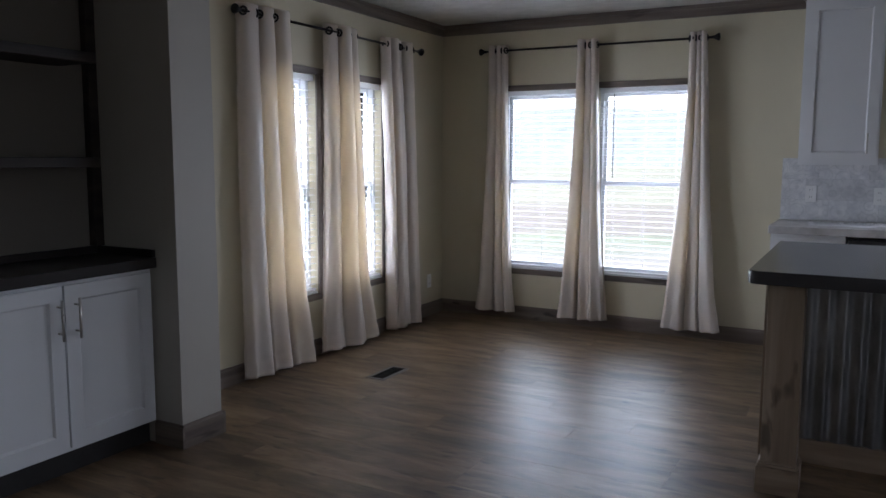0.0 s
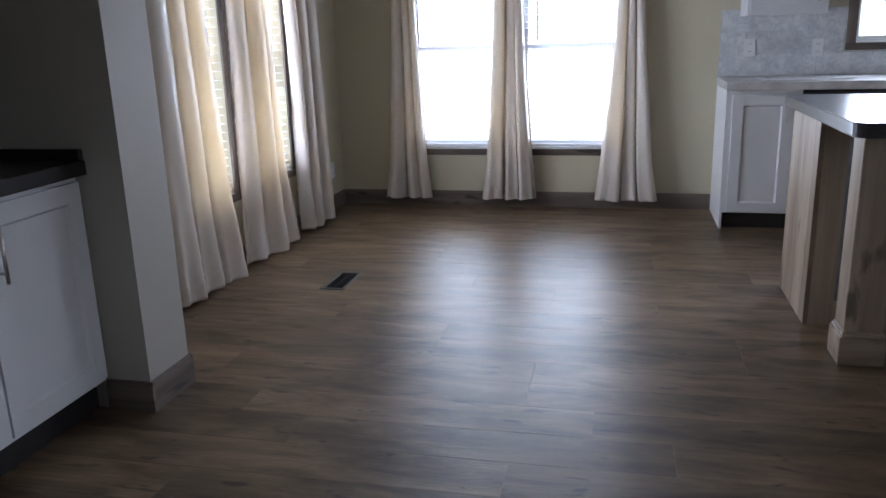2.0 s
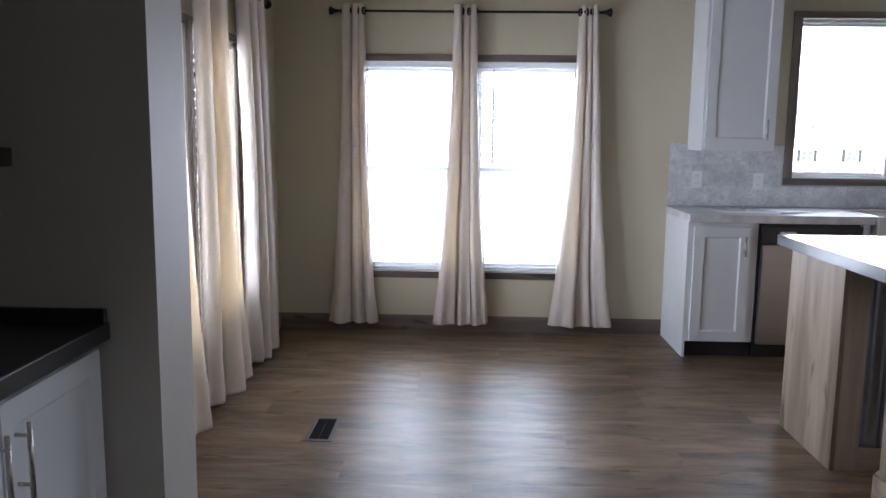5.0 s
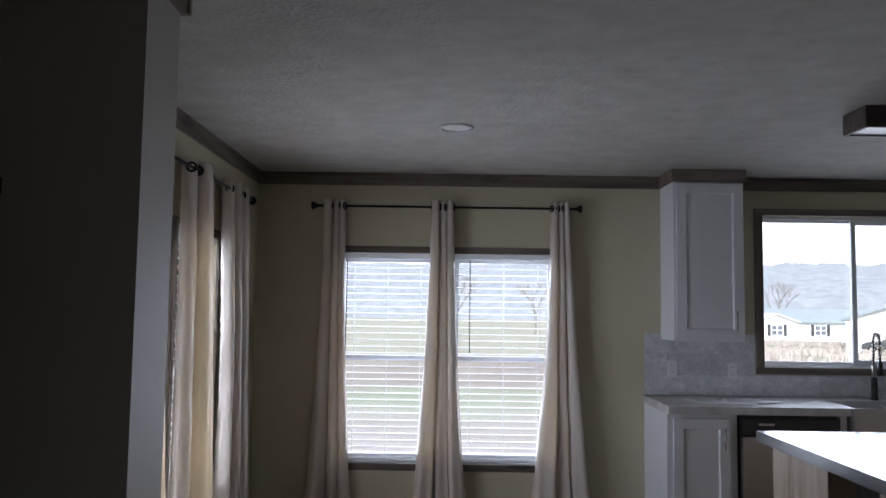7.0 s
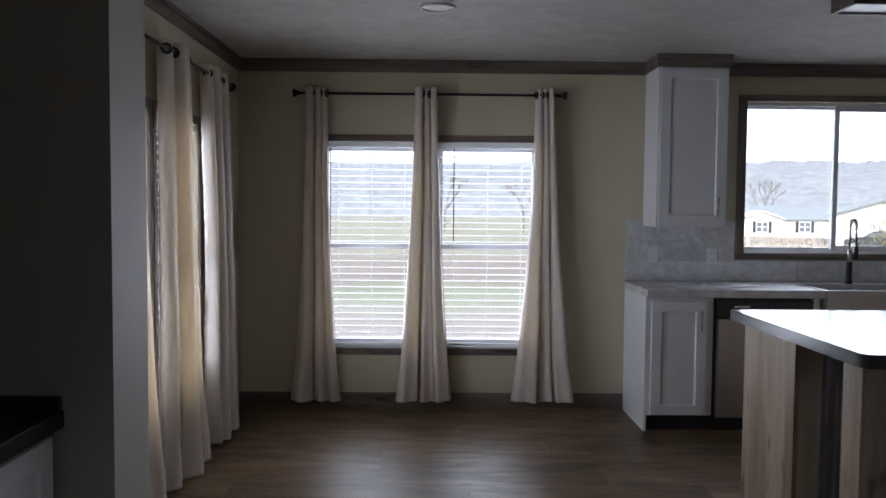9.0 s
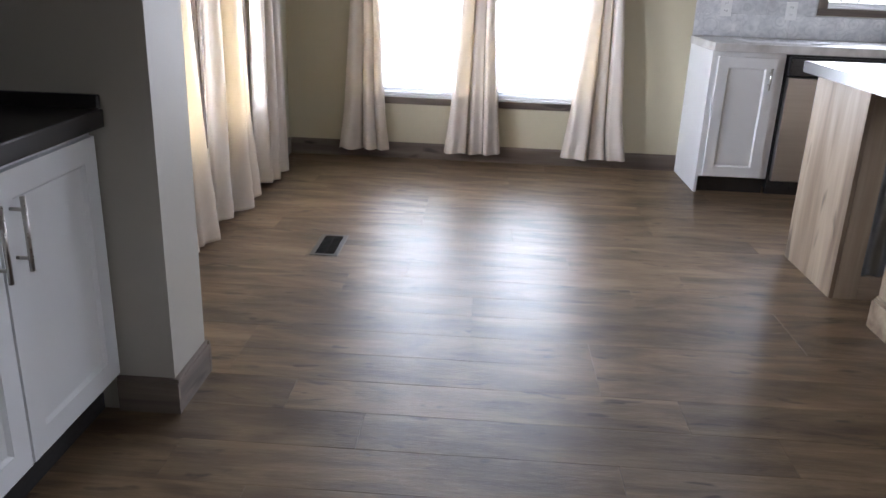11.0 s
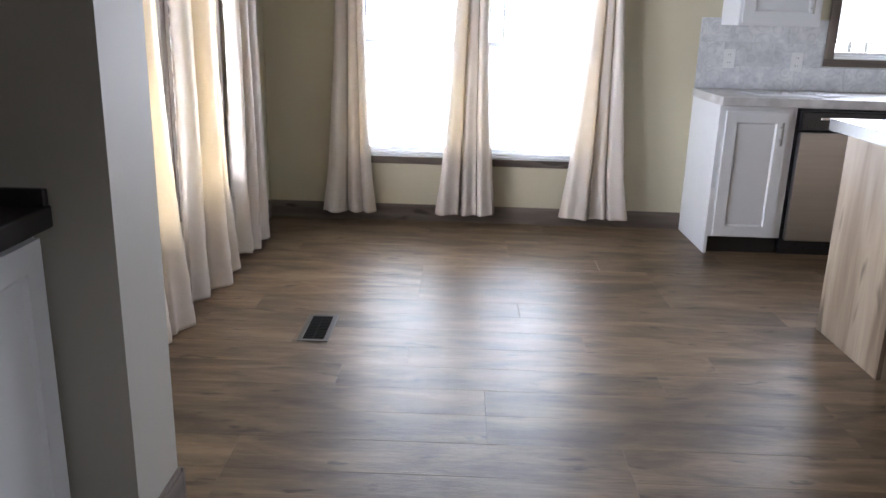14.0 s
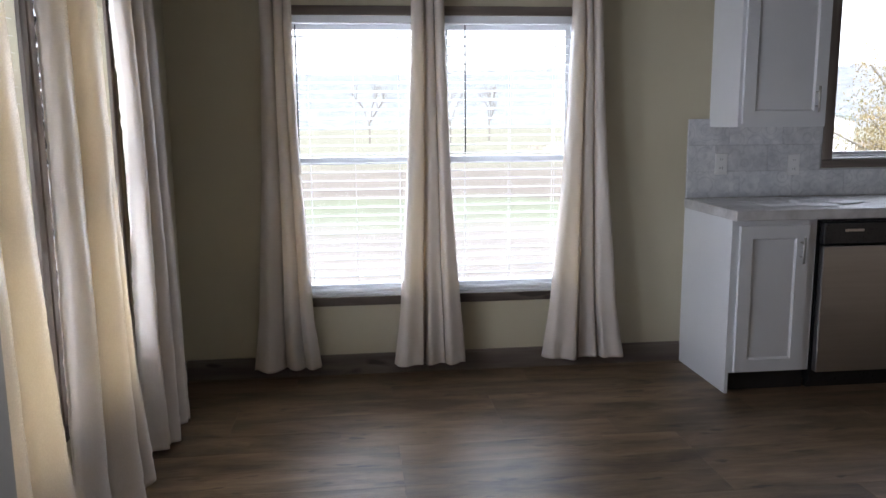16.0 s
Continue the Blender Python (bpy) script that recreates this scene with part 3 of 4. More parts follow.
def curtain_rod(x0, x1, z, m, brackets):
    r = thing("curtain_rod", "slim dark bronze curtain rod with flared finials", "curtain rod", m, "curtain rods")
    part("pole", rod((x0 + 0.03, -0.08, z), (x1 - 0.03, -0.08, z), 0.0085), BRONZE, r, smooth=True)
    flare = [(0.008, 0), (0.011, 0.004), (0.010, 0.016), (0.014, 0.026), (0.025, 0.045), (0.029, 0.053), (0.026, 0.060), (0.012, 0.064)]
    for x, s in ((x0 + 0.035, -1), (x1 - 0.035, 1)):
        part("finial", lathe(flare, 20, Matrix.Translation((x, -0.08, z)) @ Euler((0, radians(90 * s), 0)).to_matrix().to_4x4()), BRONZE, r, smooth=True)
    for x in brackets:
        b = part("bracket", rod((x, -0.08, z - 0.012), (x, -0.006, z - 0.012), 0.006, seg=10), BRONZE, r)
        part("wall_plate", box(x - 0.014, x + 0.014, -0.007, -0.001, z - 0.045, z + 0.02, 0.002), BRONZE, b)
    return r


NZ, WZ = 2.22, 2.19
curtain_rod(0.42, 2.265, NZ, NORTH, (0.56, 1.32, 2.14))
curtain_rod(-2.60, -0.53, WZ, WEST, (-2.52, -1.58, -0.62))
CREAM = "cream satin grommet curtain drawn narrow, flaring at its hem"
curtain([(0.075, 0.385, 0.728, 0.105, 0.068), (0.35, 0.415, 0.695, 0.100, 0.062), (1.1, 0.46, 0.652, 0.090, 0.052), (1.8, 0.480, 0.634, 0.084, 0.044), (2.265, 0.478, 0.632, 0.084, 0.044)], 3, 0.35, NORTH, NZ, 1.0, CREAM)
curtain([(0.075, 1.122, 1.508, 0.105, 0.068), (0.35, 1.152, 1.482, 0.100, 0.062), (1.1, 1.203, 1.434, 0.090, 0.052), (1.8, 1.232, 1.405, 0.084, 0.044), (2.265, 1.238, 1.392, 0.084, 0.044)], 3, 0.1, NORTH, NZ, 2.0, CREAM)
curtain([(0.075, 1.93, 2.372, 0.105, 0.068), (0.35, 1.968, 2.325, 0.100, 0.062), (1.1, 2.036, 2.262, 0.090, 0.052), (1.8, 2.072, 2.225, 0.084, 0.044), (2.265, 2.078, 2.200, 0.084, 0.044)], 3, 0.3, NORTH, NZ, 3.3, CREAM)
WIDE = "cream satin grommet curtain hanging in broad folds beside a window"
curtain([(0.03, -2.585, -2.00, 0.105, 0.062), (0.5, -2.58, -2.085, 0.10, 0.058), (1.4, -2.575, -2.135, 0.09, 0.052), (2.24, -2.565, -2.16, 0.08, 0.045)], 3, 0.2, WEST, WZ, 4.0, WIDE)
curtain([(0.03, -1.83, -1.21, 0.11, 0.062), (0.5, -1.80, -1.33, 0.105, 0.06), (1.4, -1.755, -1.39, 0.095, 0.054), (2.24, -1.745, -1.42, 0.08, 0.045)], 3, 0.25, WEST, WZ, 5.0, WIDE)
curtain([(0.03, -0.985, -0.60, 0.11, 0.06), (0.6, -0.985, -0.615, 0.105, 0.056), (1.4, -1.02, -0.625, 0.095, 0.052), (2.24, -1.05, -0.65, 0.08, 0.045)], 4, -0.45, WEST, WZ, 6.0, WIDE)


# ---- cabinets ----
def shaker(name, x0, x1, z0, z1, y, parent, pull, rail=0.062, label=""):
    """A panelled door whose front lies at y, facing -y. pull: x, low z and high z of its bar handle."""
    bm = bmesh.new()
    d = 0.019
    for b in ((x0, x0 + rail, y, y + d, z0, z1), (x1 - rail, x1, y, y + d, z0, z1), (x0 + rail, x1 - rail, y, y + d, z0, z0 + rail), (x0 + rail, x1 - rail, y, y + d, z1 - rail, z1)):
        add_box(bm, *b)
    door = part(name, bm, WHITE, parent, label or "white shaker panel door")
    # recessed panel with a sloped lip
    e, rows = 0.009, []
    for k, dy in ((0, 0.0015), (e, 0.0095)):
        rows.append([(x0 + rail + k, dy, z0 + rail + k), (x1 - rail - k, dy, z0 + rail + k), (x1 - rail - k, dy, z1 - rail - k), (x0 + rail + k, dy, z1 - rail - k)])
    bm = bmesh.new()
    o, w = [[bm.verts.new((p[0], y + p[1], p[2])) for p in r] for r in rows]
    for i in range(4):
        bm.faces.new((o[i], o[(i + 1) % 4], w[(i + 1) % 4], w[i]))
    bm.faces.new(w)
    q = [bm.verts.new((v.co.x, y + d - 0.001, v.co.z)) for v in o]
    for i in range(4):
        bm.faces.new((o[i], q[i], q[(i + 1) % 4], o[(i + 1) % 4]))
    bm.faces.new(q)
    part("panel", bm, WHITE, door)
    hx, a, b = pull
    bm = rod((hx, y - 0.032, a), (hx, y - 0.032, b), 0.006, seg=14)
    for z in (a + 0.03, b - 0.03):
        p = rod((hx, y - 0.032, z), (hx, y + 0.001, z), 0.0045, seg=10)
        me = bpy.data.meshes.new("tmp")
        p.to_mesh(me)
        p.free()
        bm.from_mesh(me)
        bpy.data.meshes.remove(me)
    part("handle", bm, NICKEL, door, "satin nickel bar handle", True)
    return door


# built-in base cabinet in the niche
lc = thing("base_cabinet", "white two-door base cabinet with bar handles in a niche", "cabinet", WEST)
part("body", box(-4.512, -3.532, -0.36, -0.006, 0.11, 0.845), WHITE, lc)
part("toe_kick", box(-4.512, -3.532, -0.315, -0.012, 0.0, 0.11), TOE, lc, "black toe kick")
shaker("door", -3.995, -3.548, 0.13, 0.825, -0.381, lc, (-3.948, 0.60, 0.772))
shaker("door", -4.455, -4.005, 0.13, 0.825, -0.381, lc, (-4.030, 0.60, 0.772))
ct = thing("countertop", "dark laminate countertop with upstand on the niche cabinet", "countertop", WEST)
part("slab", box(-4.516, -3.530, -0.405, -0.004, 0.846, 0.894, 0.004, 2), BLACKTOP, ct)
part("side_upstand", box(-3.548, -3.530, -0.400, -0.022, 0.894, 0.931, 0.003), BLACKTOP, ct)
part("back_upstand", box(-4.516, -3.530, -0.021, -0.005, 0.894, 0.931, 0.003), BLACKTOP, ct)
su = thing("shelf_unit", "dark-stained wooden wall shelves with uprights above the dark countertop", "shelf", WEST)
for z in (1.31, 1.765):
    part("shelf", box(-4.35, -3.70, -0.27, -0.0045, z, z + 0.045, 0.003), DARKWOOD, su)
for x in (-3.575, -4.525):
    part("upright", box(x, x + 0.058, -0.052, -0.0045, 0.932, 2.35, 0.003), DARKWOOD, su)

# kitchen run along the window wall
kc = thing("base_cabinet", "white single-door base cabinet at the end of the kitchen run", "cabinet", NORTH)
part("end_panel", box(2.742, 2.758, -0.568, -0.003, 0.0, 0.876), WHITE, kc)
part("body", box(2.758, 3.18, -0.566, -0.003, 0.105, 0.874), WHITE, kc)
part("toe_kick", box(2.758, 3.18, -0.52, -0.01, 0.0, 0.105), TOE, kc, "black toe kick")
shaker("door", 2.78, 3.132, 0.112, 0.846, -0.586, kc, (3.092, 0.66, 0.79))
dw = thing("dishwasher", "stainless dishwasher with black control panel under the counter", "dishwasher", NORTH)
part("tub", box(3.192, 3.812, -0.56, -0.01, 0.04, 0.872), BLACK, dw)
part("door", box(3.20, 3.806, -0.605, -0.562, 0.10, 0.742, 0.006, 2), STEEL, dw, "brushed stainless door")
cp = part("control_panel", box(3.195, 3.81, -0.61, -0.562, 0.748, 0.860, 0.008, 2), BLACK, dw, "glossy black control panel")
part("pocket_handle", box(3.30, 3.40, -0.613, -0.606, 0.812, 0.826, 0.002), NICKEL, cp, "small bright badge bar")
part("toe_kick", box(3.2, 3.806, -0.53, -0.5, 0.0, 0.098), TOE, dw, "black toe kick")
sc = thing("base_cabinet", "white sink base cabinet under the apron sink", "cabinet", NORTH)
part("body", box(3.822, 4.70, -0.582, -0.003, 0.105, 0.70), WHITE, sc)
part("stile", box(3.822, 3.862, -0.582, -0.003, 0.70, 0.874), WHITE, sc)
part("stile", box(4.665, 4.70, -0.582, -0.003, 0.70, 0.874), WHITE, sc)
part("toe_kick", box(3.822, 4.70, -0.52, -0.01, 0.0, 0.105), TOE, sc, "black toe kick")
shaker("door", 3.842, 4.255, 0.112, 0.66, -0.602, sc, (4.21, 0.50, 0.63))
shaker("door", 4.265, 4.68, 0.112, 0.66, -0.602, sc, (4.31, 0.50, 0.63))
ec = thing("base_cabinet", "white base cabinet beside the sink", "cabinet", NORTH)
part("body", box(4.705, EAST - 0.003, -0.582, -0.003, 0.105, 0.874), WHITE, ec)
part("toe_kick", box(4.705, EAST - 0.003, -0.52, -0.01, 0.0, 0.105), TOE, ec, "black toe kick")
shaker("door", 4.72, 5.14, 0.112, 0.846, -0.602, ec, (4.77, 0.66, 0.79))

kt = thing("countertop", "pale stone-look laminate kitchen countertop", "countertop", NORTH)
SINK = (3.868, 4.66, -0.20)
for r in ((2.732, SINK[0], -0.628, -0.014), (SINK[1], EAST - 0.003, -0.628, -0.014), (SINK[0] + 0.0005, SINK[1] - 0.0005, SINK[2], -0.014)):
    part("slab", box(*r, 0.878, 0.928, edge=0.003), MARBLE, kt)

sk = thing("apron_sink", "stainless steel double-bowl apron sink set in the counter", "sink", NORTH)
a, b, back = SINK
for nm, r in (("apron", (a + 0.004, b - 0.004, -0.655, -0.636, 0.71, 0.932)), ("side_wall", (a + 0.004, a + 0.022, -0.635, back - 0.004, 0.716, 0.932)), ("side_wall", (b - 0.022, b - 0.004, -0.635, back - 0.004, 0.716, 0.932)),
              ("back_wall", (a + 0.023, b - 0.023, back - 0.022, back - 0.004, 0.716, 0.932)), ("bottom", (a + 0.005, b - 0.005, -0.635, back - 0.005, 0.705, 0.715)), ("divider", (4.255, 4.275, -0.634, back - 0.023, 0.716, 0.90))):
    part(nm, box(*r, edge=0.003, seg=2), STEEL, sk)
for x in (4.06, 4.46):
    part("drain", lathe([(0.045, 0), (0.045, 0.003), (0.03, 0.002), (0.03, 0.001)], 20, Matrix.Translation((x, -0.42, 0.716))), NICKEL, sk)

fx, fy = 4.285, -0.125
fa = thing("spring_faucet", "black pull-down faucet with exposed steel spring behind the sink", "faucet", NORTH)
part("base", lathe([(0.026, 0), (0.026, 0.012), (0.021, 0.016), (0.021, 0.15), (0.017, 0.155)], 20, Matrix.Translation((fx, fy, 0.928))), BLACK, fa, "matte black column", True)
part("riser", rod((fx, fy, 1.08), (fx, fy, 1.16), 0.013), NICKEL, fa, smooth=True)
part("lever", tube([(fx + 0.02, fy, 1.0), (fx + 0.06, fy, 1.005), (fx + 0.075, fy, 1.03), (fx + 0.078, fy, 1.075)], 0.008), NICKEL, fa, smooth=True)
arc = []
for i in range(25):
    t = i / 24
    ang = math.pi * min(1, max(0, (t - 0.35) / 0.45))
    if t < 0.35:
        p = (fx, fy, 1.16 + 0.175 * t / 0.35)
    elif t < 0.8:
        p = (fx, fy - 0.04 + 0.04 * math.cos(ang), 1.335 + 0.04 * math.sin(ang))
    else:
        p = (fx, fy - 0.08, 1.335 - 0.145 * (t - 0.8) / 0.2)
    arc.append(Vector(p))
part("hose", tube(arc, 0.006), BLACK, fa, smooth=True)
turns, coil = 24, []
for i in range(turns * 10):
    f = i / (turns * 10 - 1) * (len(arc) - 1)
    k = min(int(f), len(arc) - 2)
    p, d = arc[k].lerp(arc[k + 1], f - k), (arc[k + 1] - arc[k]).normalized()
    q, an = d.to_track_quat("Z", "Y"), i / 10 * math.tau
    coil.append(p + q @ Vector((0.012 * math.cos(an), 0.012 * math.sin(an), 0)))
part("spring", tube(coil, 0.0026, 6), NICKEL, fa, "bright steel spring", True)
part("spray_head", rod((fx, fy - 0.08, 1.195), (fx, fy - 0.08, 1.10), 0.015, 0.018), BLACK, fa, smooth=True)
part("holder", rod((fx, fy, 1.17), (fx, fy - 0.08, 1.17), 0.006, seg=10), BLACK, fa, smooth=True)

uc = thing("wall_cabinet", "white single-door wall cabinet with brown crown above the backsplash", "cabinet", NORTH)
part("body", box(2.862, 3.33, -0.329, -0.003, 1.318, H - 0.085), WHITE, uc)
shaker("door", 2.878, 3.318, 1.335, H - 0.10, -0.350, uc, (3.262, 1.39, 1.52))
part("crown", boxes((2.847, 3.345, -0.352, -0.003, H - 0.083, H - 0.002)), TRIM, uc, "dark brown crown moulding")

# loose papers on the counter
for i, (x, y, turn, w, d) in enumerate(((3.06, -0.36, 8, 0.216, 0.28), (3.26, -0.40, -22, 0.216, 0.28), (3.40, -0.33, 34, 0.20, 0.26))):
    pp = thing("paper_sheet", "white printed paper sheet lying loose on the counter", "paper", pose(x, y, 0.929 + i * 0.0022, 0, 0, turn), "papers on the counter")
    bm = bmesh.new()
    g = [[bm.verts.new((-w / 2 + w * u / 8, -d / 2 + d * v / 8, 0.0012 + 0.004 * max(0, noise.noise((u * 0.4, v * 0.4, i * 5.0))))) for u in range(9)] for v in range(9)]
    for r, s in zip(g, g[1:]):
        for k in range(8):
            bm.faces.new((r[k], r[k + 1], s[k + 1], s[k]))
    ob = part("sheet", bm, PAPER, pp, smooth=True)
    ob.modifiers.new("thick", "SOLIDIFY").thickness = 0.0006
    part("print_block", boxes(*[(-w * 0.36, w * (0.1 + 0.26 * (k % 3 > 0)), d * (0.34 - 0.09 * k), d * (0.36 - 0.09 * k), 0.0062, 0.0066) for k in range(7)]), INK, pp, "rows of grey print")


# ---- outlets ----
def outlet(x, z, m, label):
    o = thing("wall_outlet", label, "outlet", m @ pose(x, 0, z), "wall outlets")
    part("cover_plate", box(-0.036, 0.036, -0.006, -0.0005, -0.058, 0.058, 0.002), PLATE, o)
    for dz in (-0.024, 0.024):
        f = part("socket", box(-0.017, 0.017, -0.0085, -0.006, dz - 0.014, dz + 0.014, 0.001), PLATE, o)
        part("slot", boxes((-0.008, -0.0055, -0.0092, -0.0085, dz - 0.004, dz + 0.006), (0.0055, 0.008, -0.0092, -0.0085, dz - 0.004, dz + 0.006)), SHUTTER, f)
    return o


outlet(2.934, 1.115, pose(0, -0.013, 0), "white duplex outlet on the tiled backsplash")
outlet(3.356, 1.105, pose(0, -0.013, 0), "white duplex outlet on the tiled backsplash")
outlet(-0.24, 0.30, WEST, "white duplex outlet low on the yellow wall")

# ---- island ----
isl = thing("kitchen_island", "greige wood kitchen island with corrugated metal back", "kitchen island", NORTH)
IX, IY0, IY1 = 2.908, -2.305, -1.765
part("end_panel", box(IX, IX + 0.02, IY0, IY1, 0.0, 0.876, 0.001), ASH_Z, isl, "pale greige wood-grain end panel")
part("body", box(IX + 0.021, 5.0, IY0 + 0.03, IY1 - 0.02, 0.0, 0.874), ASH_Z, isl)
part("back_stile", box(IX + 0.0205, IX + 0.115, IY0, IY0 + 0.029, 0.0, 0.875, 0.001), ASH_Z, isl)
part("back_rail", box(IX + 0.116, 5.0, IY0, IY0 + 0.029, 0.0, 0.105, 0.001), ASH_X, isl)
bm, prev = bmesh.new(), None
n = int((5.0 - IX - 0.116) / 0.0068)
for i in range(n + 1):
    x = IX + 0.117 + i * 0.0068
    y = IY0 + 0.014 + 0.009 * math.cos(x / 0.068 * math.tau)
    cur = [bm.verts.new((x, y + dy, z)) for z in (0.107, 0.874) for dy in (0, 0.0008)]
    if prev:
        for p, q in ((0, 2), (3, 1)):
            bm.faces.new((prev[p], prev[q], cur[q], cur[p]))
    prev = cur
part("corrugated_sheet", bm, ZINC, isl, "weathered galvanised corrugated metal sheet", True)
for x in (2.96, 4.85):
    post = part("post", box(x, x + 0.135, -2.73, -2.595, 0.0, 0.876, 0.003), ASH_Z, isl, "square greige wood post")
    bm = boxes((x - 0.014, x + 0.149, -2.744, -2.581, 0, 0.11), edge=0.002)
    part("plinth", bm, ASH_X, post)
    part("plinth_cap", boxes((x - 0.009, x + 0.144, -2.739, -2.586, 0.11, 0.122), (x - 0.005, x + 0.140, -2.735, -2.590, 0.122, 0.132), edge=0.003), ASH_X, post)
it = thing("island_countertop", "charcoal laminate island top with rounded corners", "countertop", NORTH)
bm = bmesh.new()
TX0, TX1, TY0, TY1, rr = 2.892, 5.06, -2.86, -1.60, 0.05
edge_pts = []
for cx, cy, s in ((TX1 - rr, TY1 - rr, 0), (TX0 + 0.012, TY1 - 0.012, 90), (TX0 + rr, TY0 + rr, 180), (TX1 - rr, TY0 + rr, 270)):
    r = 0.012 if s == 90 else rr
    for k in range(9):
        an = radians(s + 90 * k / 8)
        edge_pts.append((cx + r * math.cos(an), cy + r * math.sin(an)))
f = bm.faces.new([bm.verts.new((x, y, 0.928)) for x, y in edge_pts])
ex = bmesh.ops.extrude_face_region(bm, geom=[f])
bmesh.ops.translate(bm, vec=(0, 0, -0.052), verts=[v for v in ex["geom"] if isinstance(v, bmesh.types.BMVert)])
bmesh.ops.bevel(bm, geom=[e for e in bm.edges if abs(e.verts[0].co.z - e.verts[1].co.z) < 1e-5], offset=0.004, segments=2, affect="EDGES")
part("slab", bm, CHARCOAL, it)

# ---- ceiling fixtures ----
cl = thing("recessed_light", "white recessed ceiling light, switched off", "ceiling light", pose(1.386, -1.47, H))
part("trim_ring", ring((0, 0, -0.004), (0, 0, 1), 0.085, 0.010, 32, 8), PLATE, cl, smooth=True)
part("lens", lathe([(0.079, 0.0), (0.079, -0.003), (0.05, -0.005), (0.001, -0.006)], 28), DIFFUSER, cl, smooth=True)
cb = thing("box_light", "walnut-cased linear box light over the island, switched off", "ceiling light", NORTH)
for nm, r in (("side_board", (3.25, 4.75, -2.03, -2.012, 2.365, H - 0.001)), ("side_board", (3.25, 4.75, -1.838, -1.82, 2.365, H - 0.001)), ("end_board", (3.25, 3.268, -2.012, -1.838, 2.365, H - 0.001)), ("end_board", (4.732, 4.75, -2.012, -1.838, 2.365, H - 0.001))):
    part(nm, box(*r, edge=0.0015), DARKBOX, cb)
part("diffuser", box(3.269, 4.731, -2.011, -1.839, 2.372, 2.38), DIFFUSER, cb, "milky plastic diffuser")

# ---- floor register ----
fv = thing("floor_register", "steel-framed dark floor vent set in the planks", "floor vent", pose(0.68, -1.972, 0))
part("register_frame", boxes((-0.066, -0.045, -0.153, 0.153, 0.0, 0.005), (0.045, 0.066, -0.153, 0.153, 0.0, 0.005), (-0.045, 0.045, -0.153, -0.132, 0.0, 0.005), (-0.045, 0.045, 0.132, 0.153, 0.0, 0.005), edge=0.0015), DULL, fv, "dull steel rim")
part("duct", box(-0.045, 0.045, -0.132, 0.132, 0.0002, 0.001), DUCT, fv)
for k in range(15):
    part("louvre", box(-0.045, 0.045, -0.128 + k * 0.0178, -0.120 + k * 0.0178, 0.001, 0.004), DUCT, fv)
part("centre_bar", box(-0.003, 0.003, -0.132, 0.132, 0.002, 0.0046), DUCT, fv)


# ---- outdoors ----
def land(x, y):
    d = math.hypot(x - 2, y + 4)
    return -0.85 - 0.011 * max(0, min(d, 160) - 12) + 0.25 * noise.noise((x * 0.03, y * 0.03, 0)) * min(1, max(0, d - 10) / 15)


rings = [9.0, 14, 20, 28, 38, 50, 65, 82, 100, 125, 160, 220, 320, 500, 900, 1600, 2600]
bm, prev = bmesh.new(), None
hub = bm.verts.new((2, -4, -0.85))
for r in rings:
    cur = [bm.verts.new((2 + r * math.cos(k * math.tau / 96), -4 + r * math.sin(k * math.tau / 96), land(2 + r * math.cos(k * math.tau / 96), -4 + r * math.sin(k * math.tau / 96)))) for k in range(96)]
    for k in range(96):
        bm.faces.new((prev[k], prev[(k + 1) % 96], cur[(k + 1) % 96], cur[k]) if prev else (hub, cur[k], cur[(k + 1) % 96]))
    prev = cur
setting("ground", bm, GRASS, "patchy green and straw winter grass")

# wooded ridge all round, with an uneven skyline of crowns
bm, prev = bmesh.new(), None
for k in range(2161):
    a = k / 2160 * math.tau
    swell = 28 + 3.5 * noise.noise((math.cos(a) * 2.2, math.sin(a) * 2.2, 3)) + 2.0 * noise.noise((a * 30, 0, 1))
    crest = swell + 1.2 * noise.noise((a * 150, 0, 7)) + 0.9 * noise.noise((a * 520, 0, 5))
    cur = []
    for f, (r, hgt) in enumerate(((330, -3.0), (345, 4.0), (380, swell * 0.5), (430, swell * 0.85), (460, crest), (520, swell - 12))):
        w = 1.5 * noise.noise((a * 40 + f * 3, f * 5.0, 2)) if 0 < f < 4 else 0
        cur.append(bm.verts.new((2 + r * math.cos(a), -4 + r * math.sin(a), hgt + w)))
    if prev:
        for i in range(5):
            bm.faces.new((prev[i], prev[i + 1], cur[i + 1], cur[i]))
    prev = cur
setting("backdrop_ridge", bm, FOREST, "wooded winter ridge in the distance, haze put into its colour")


